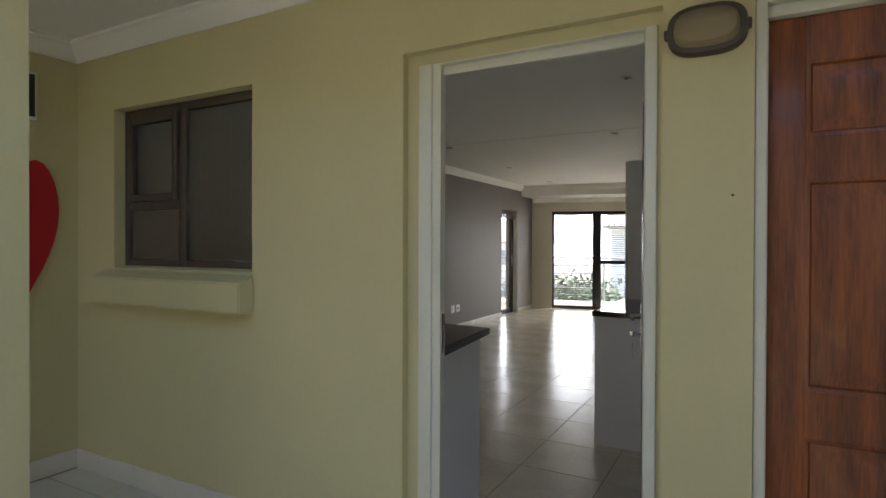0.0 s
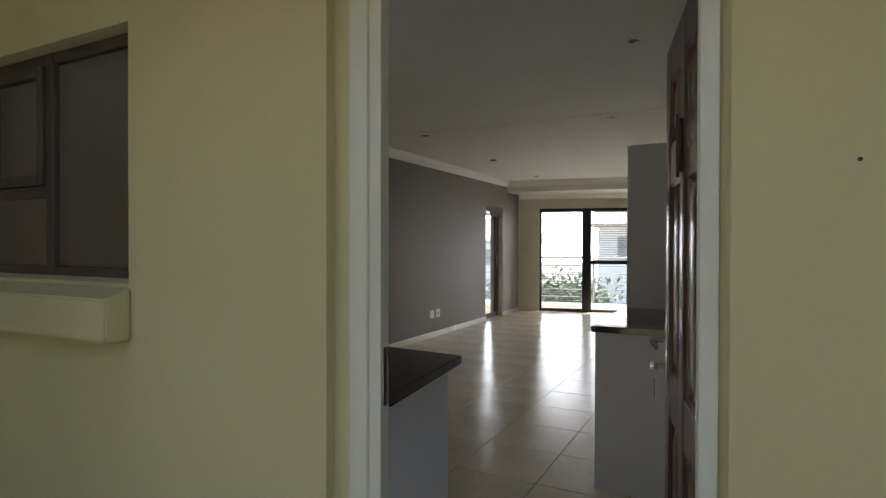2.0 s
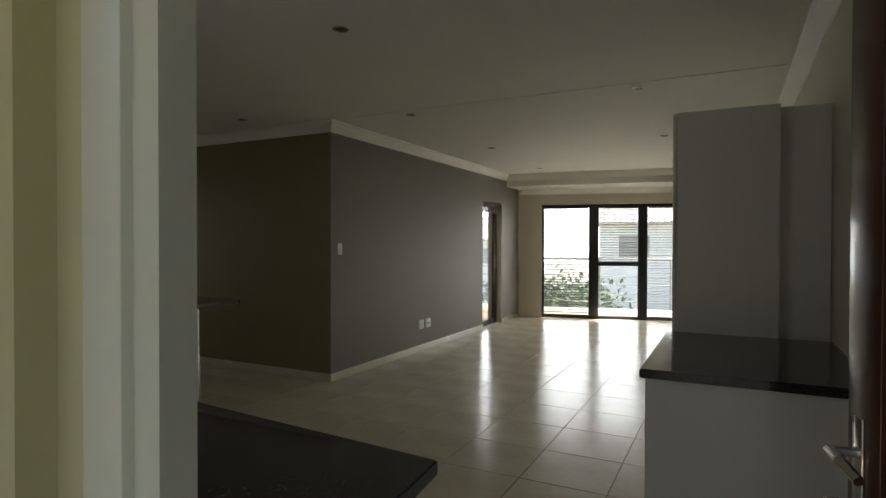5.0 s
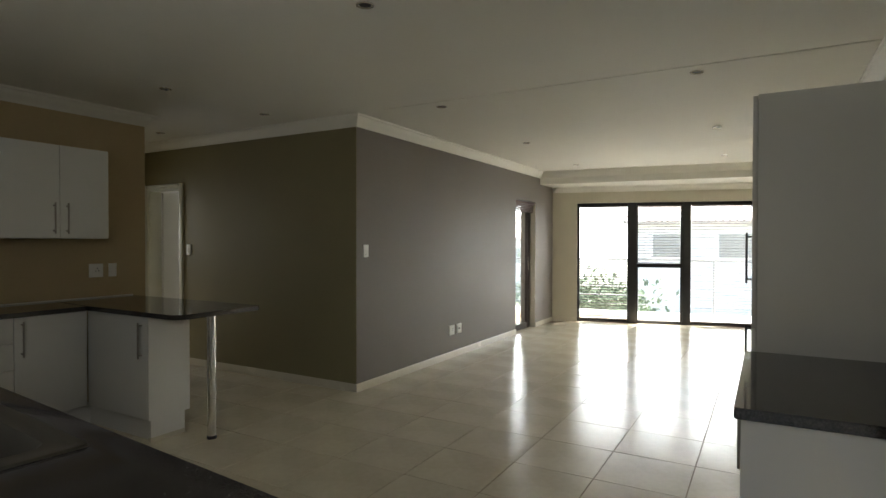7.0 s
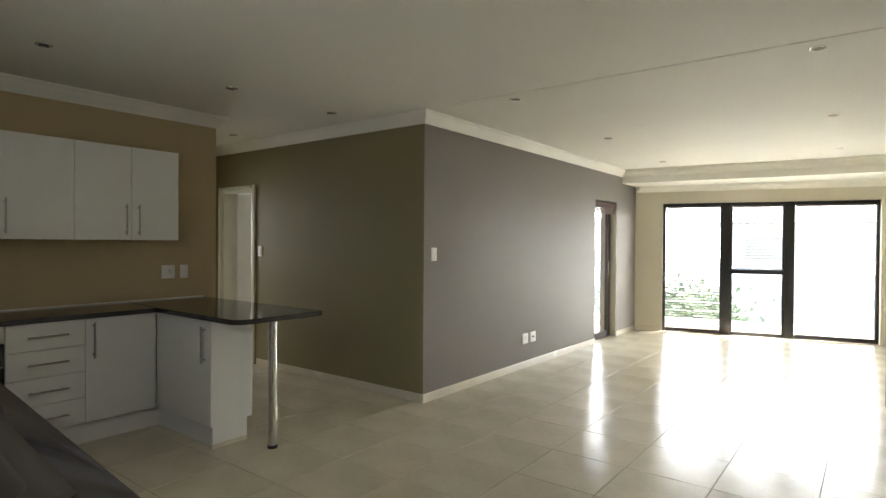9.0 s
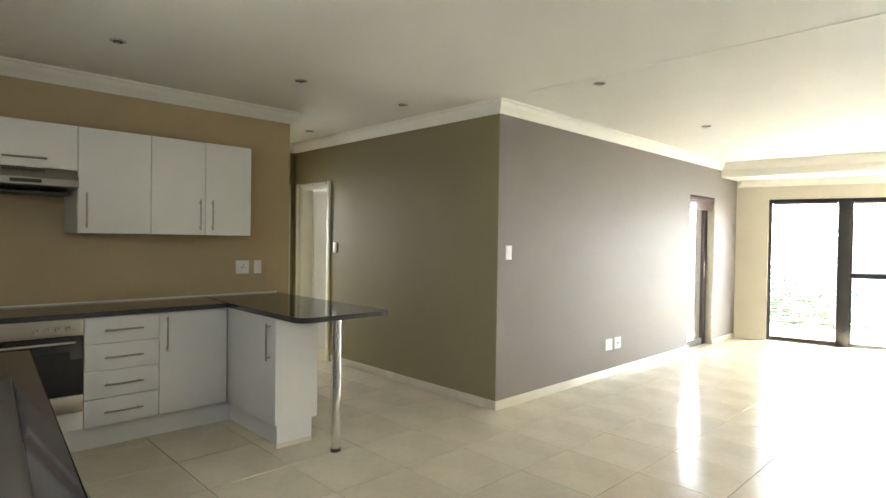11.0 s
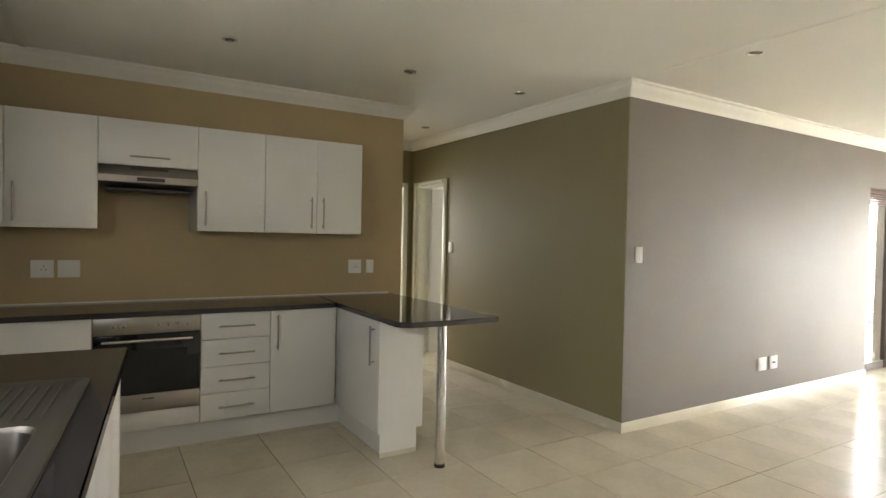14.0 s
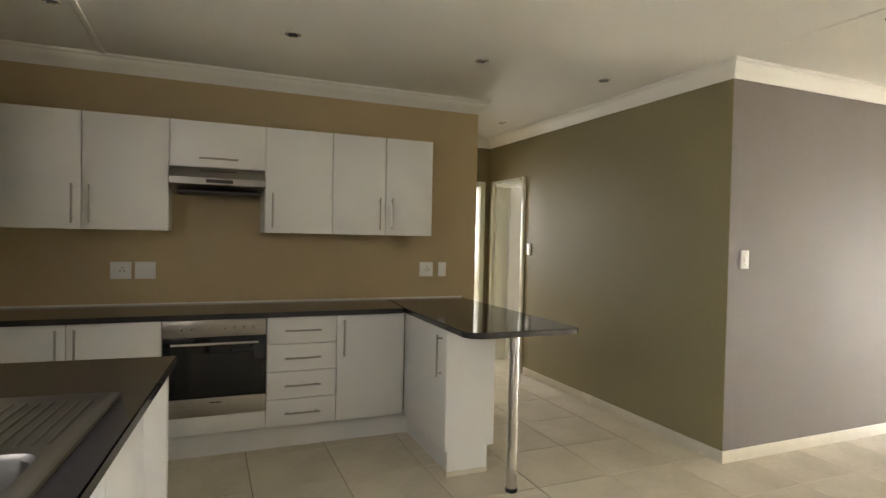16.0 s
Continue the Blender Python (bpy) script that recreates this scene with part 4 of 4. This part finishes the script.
def downlight(x, y):
    t = thing("downlight", "small recessed round ceiling spotlight with a steel ring", "ceiling light", (x, y, CEIL), "recessed ceiling spotlights")
    bm = bmesh.new()
    loops = []
    for r, z in ((0.045, 0.0), (0.044, -0.005), (0.037, -0.007), (0.032, -0.003), (0.028, 0.0)):
        loops.append([bm.verts.new((x + r * math.cos(k), y + r * math.sin(k), CEIL + z)) for k in (2 * math.pi * i / 28 for i in range(28))])
    for l0, l1 in zip(loops, loops[1:]):
        for i in range(28):
            bm.faces.new((l0[i], l0[(i + 1) % 28], l1[(i + 1) % 28], l1[i]))
    bmesh.ops.recalc_face_normals(bm, faces=bm.faces[:])
    part("ring", bm, CHROME, t, "brushed steel ring")
    part("bulb", rod(bmesh.new(), (x, y, CEIL - 0.0015), (x, y, CEIL - 0.0005), 0.029, 24), DARK, t, "dark unlit bulb")
    return t


first = downlight(-5.08, 2.78)
for x, y in ((-5.02, 3.95), (-4.97, 5.13), (-4.98, 6.11), (-6.63, 6.19), (-2.72, 4.67), (-0.93, 4.66), (-3.43, 6.65), (-3.45, 8.67), (-3.49, 10.78), (-1.43, 6.65), (-1.45, 8.77), (-1.50, 10.82)):
    copy_thing(first, Matrix.Translation((x, y, CEIL)))

# ---- outside ----
GZ = -3.0
haze = bpy.data.materials.new("bright_hazy_sky")
haze.use_nodes = True
hb = haze.node_tree.nodes["Principled BSDF"]
hb.inputs["Base Color"].default_value = (0.8, 0.85, 0.9, 1)
hb.inputs["Emission Color"].default_value = (0.93, 0.97, 1.0, 1)
hb.inputs["Emission Strength"].default_value = 2.5
bm = bmesh.new()
arc = [(130 * math.sin(radians(a)) - 3, 130 * math.cos(radians(a)) + 6) for a in range(-75, 56, 5)]
lower, upper = [bm.verts.new((x, y, GZ)) for x, y in arc], [bm.verts.new((x, y, 45)) for x, y in arc]
for i in range(len(arc) - 1):
    bm.faces.new((lower[i], lower[i + 1], upper[i + 1], upper[i]))
solid("backdrop", bm, haze, "bright hazy sky beyond the gardens", "sky", "structure")
bm = bmesh.new()
prism(bm, [(-400, -400, GZ - 0.2), (400, -400, GZ - 0.2), (400, 400, GZ - 0.2), (-400, 400, GZ - 0.2)], (0, 0, 0.2))
solid("ground", bm, GRASS, "green and sandy garden ground", "ground", "structure")
bm = bmesh.new()
prism(bm, [(XG - 1.9, 9.4, -0.25), (XG - 0.262, 9.4, -0.25), (XG - 0.262, 12.25, -0.25), (1.0, 13.6, -0.25), (1.0, 15.2, -0.25), (XG - 1.9, 14.0, -0.25)], (0, 0, 0.22))
solid("pavement_balcony", bm, CONCRETE, "pale concrete balcony floor", "balcony", "structure")


def railing(name, p, q, label):
    t = thing(name, label, "balustrade", (*p, 0))
    p, q = Vector((*p, 0)), Vector((*q, 0))
    n = max(1, round((q - p).length / 1.3))
    for i in range(n + 1):
        a = p.lerp(q, i / n)
        part("post", rod(bmesh.new(), a + Vector((0, 0, -0.03)), a + Vector((0, 0, 1.02)), 0.022, 10), RAIL, t)
    part("handrail", rod(bmesh.new(), p + Vector((0, 0, 1.03)), q + Vector((0, 0, 1.03)), 0.025, 12), RAIL, t)
    for z in (0.12, 0.30, 0.48, 0.66, 0.84):
        part("bar", rod(bmesh.new(), p + Vector((0, 0, z)), q + Vector((0, 0, z)), 0.009, 8), RAIL, t)


railing("balcony_railing", (XG - 1.8, 13.92), (0.9, 15.1), "steel balcony railing with horizontal bars")
railing("balcony_railing", (XG - 1.8, 9.5), (XG - 1.8, 13.9), "steel balcony railing beside the glazed door")


def house(x, y, w, d, h, roof, turn, label):
    t = thing("house", label, "house", m=pose(x, y, GZ, 0, 0, turn))
    part("wall", boxed(-w / 2, w / 2, 0, d, 0, h), PLASTER, t)
    bm = bmesh.new()
    prism(bm, [(-w / 2 - 0.4, -0.5, h), (-w / 2 - 0.4, d / 2, h + roof), (-w / 2 - 0.4, d + 0.5, h), (-w / 2 - 0.4, d + 0.5, h - 0.12), (-w / 2 - 0.4, -0.5, h - 0.12)], (w + 0.8, 0, 0))
    rf = part("roof", bm, ROOFTILE, t)
    bm = bmesh.new()
    for i in range(int((w + 0.8) / 0.3)):
        xx = -w / 2 - 0.35 + i * 0.3
        rod(bm, (xx, -0.55, h + 0.02), (xx, d / 2, h + roof + 0.04), 0.07, 6)
    tagged(part("tile_ridges", bm, ROOFTILE, rf), kind="stuff")
    for i in range(int(w / 3)):
        xx = -w / 2 + 1.0 + i * 3.0
        wn_ = part("window", boxed(xx, xx + 1.5, -0.04, 0.06, h - 1.75, h - 0.65), RAIL, t)
        for k in range(2):
            part("pane", boxed(xx + 0.06 + k * 0.72, xx + 0.70 + k * 0.72, -0.06, -0.03, h - 1.69, h - 0.71), RAIL, wn_)
    return t


house(1.5, 33, 17, 8, 5.4, 1.6, 4, "pale plastered house with a tiled roof")
house(-21, 40, 14, 8, 4.6, 1.8, 12, "pale plastered house behind garden trees")


def tree(x, y, h, r, seed, label):
    rnd = random.Random(seed)
    t = thing("tree", label, "tree", (x, y, GZ))
    bm = bmesh.new()
    top = Vector((x, y, GZ + h * 0.5))
    rod(bm, (x, y, GZ), top, 0.16, 10, r2=0.09)
    limbs = []
    for i in range(7):
        a = 2 * math.pi * i / 7 + rnd.random()
        e = top + Vector((math.cos(a) * r * 0.6, math.sin(a) * r * 0.6, h * (0.12 + 0.25 * rnd.random())))
        rod(bm, top - Vector((0, 0, h * 0.15 * rnd.random())), e, 0.06, 6, r2=0.02)
        limbs.append(e)
    part("trunk", bm, BARK, t)
    verts, faces = [], []
    for i in range(3000):
        c = limbs[i % 7] + Vector((rnd.gauss(0, 1), rnd.gauss(0, 1), rnd.gauss(0, 0.7))) * (r * 0.33)
        u = Vector((rnd.gauss(0, 1), rnd.gauss(0, 1), rnd.gauss(0, 1))).normalized()
        v = u.orthogonal().normalized()
        s = 0.05 + 0.05 * rnd.random()
        k = len(verts)
        verts += [c - x0_ for x0_ in (u * s * 1.6, v * s * -0.7, u * s * -1.6, v * s * 0.7)]
        faces.append((k, k + 1, k + 2, k + 3))
    me = bpy.data.meshes.new("crown")
    o = Vector((x, y, GZ))
    me.from_pydata([p - o for p in verts], [], faces)
    me.materials.append(LEAF)
    cr = new("crown", me)
    cr.parent = t


tree(-6.5, 24, 2.6, 1.7, 3, "small leafy garden tree")
tree(-8.8, 25.5, 2.6, 1.5, 4, "low leafy garden tree")
tree(-11.5, 19, 4.2, 1.9, 6, "leafy garden tree beyond the balcony")
tree(-15, 27, 4.6, 2.2, 7, "leafy garden tree beyond the balcony")

# ---- floors, tile by tile ----
floor = solid("floor", boxed(XE - 0.1, XR + 0.1, 1.3, 13.3, -0.05, -0.0035), GROUT, "cream porcelain tiled floor with dark joints", "floor", "structure")
TS = 0.5
bm = boxed(-TS / 2 + 0.0022, TS / 2 - 0.0022, -TS / 2 + 0.0022, TS / 2 - 0.0022, -0.012, 0, bevel=0.0015, seg=1)
tile_mesh = mesh_of("tile", bm, TILE, False)
rnd = random.Random(5)


def lay(parent, mesh, x, y):
    ob = new("tile", mesh)
    ob.parent = parent
    ob.location = (x, y, rnd.uniform(-0.0004, 0.0004))
    ob.rotation_euler = (rnd.uniform(-0.0007, 0.0007), rnd.uniform(-0.0007, 0.0007), 0)


for i in range(-13, 5):
    for j in range(-11, 15):
        x, y = -1.88 + TS * (i + 0.5), 6.25 + TS * (j + 0.5)
        lounge = XG - 0.1 < x < XR + 0.15 and 2.75 < y < far_y(x) + 0.1
        kitchen = XK - 0.1 < x <= XG - 0.1 and (2.75 if x > -4.2 else 1.5) < y < YG + 0.1
        passage = XE - 0.1 < x <= XK - 0.1 and YK - 0.1 < y < YG + 0.1
        if lounge or kitchen or passage:
            lay(floor, tile_mesh, x, y)
porch = solid("floor_porch", boxed(XS - 0.1, 3.1, -1.1, 2.752, -0.05, -0.0035), GROUT, "cream tiled porch floor", "floor", "structure")
porch_mesh = tile_mesh.copy()
porch_mesh.materials.clear()
porch_mesh.materials.append(PORCH_TILE)
for i in range(14):
    for j in range(8):
        lay(porch, porch_mesh, XS + 0.27 + TS * i, 2.5 - TS * j)
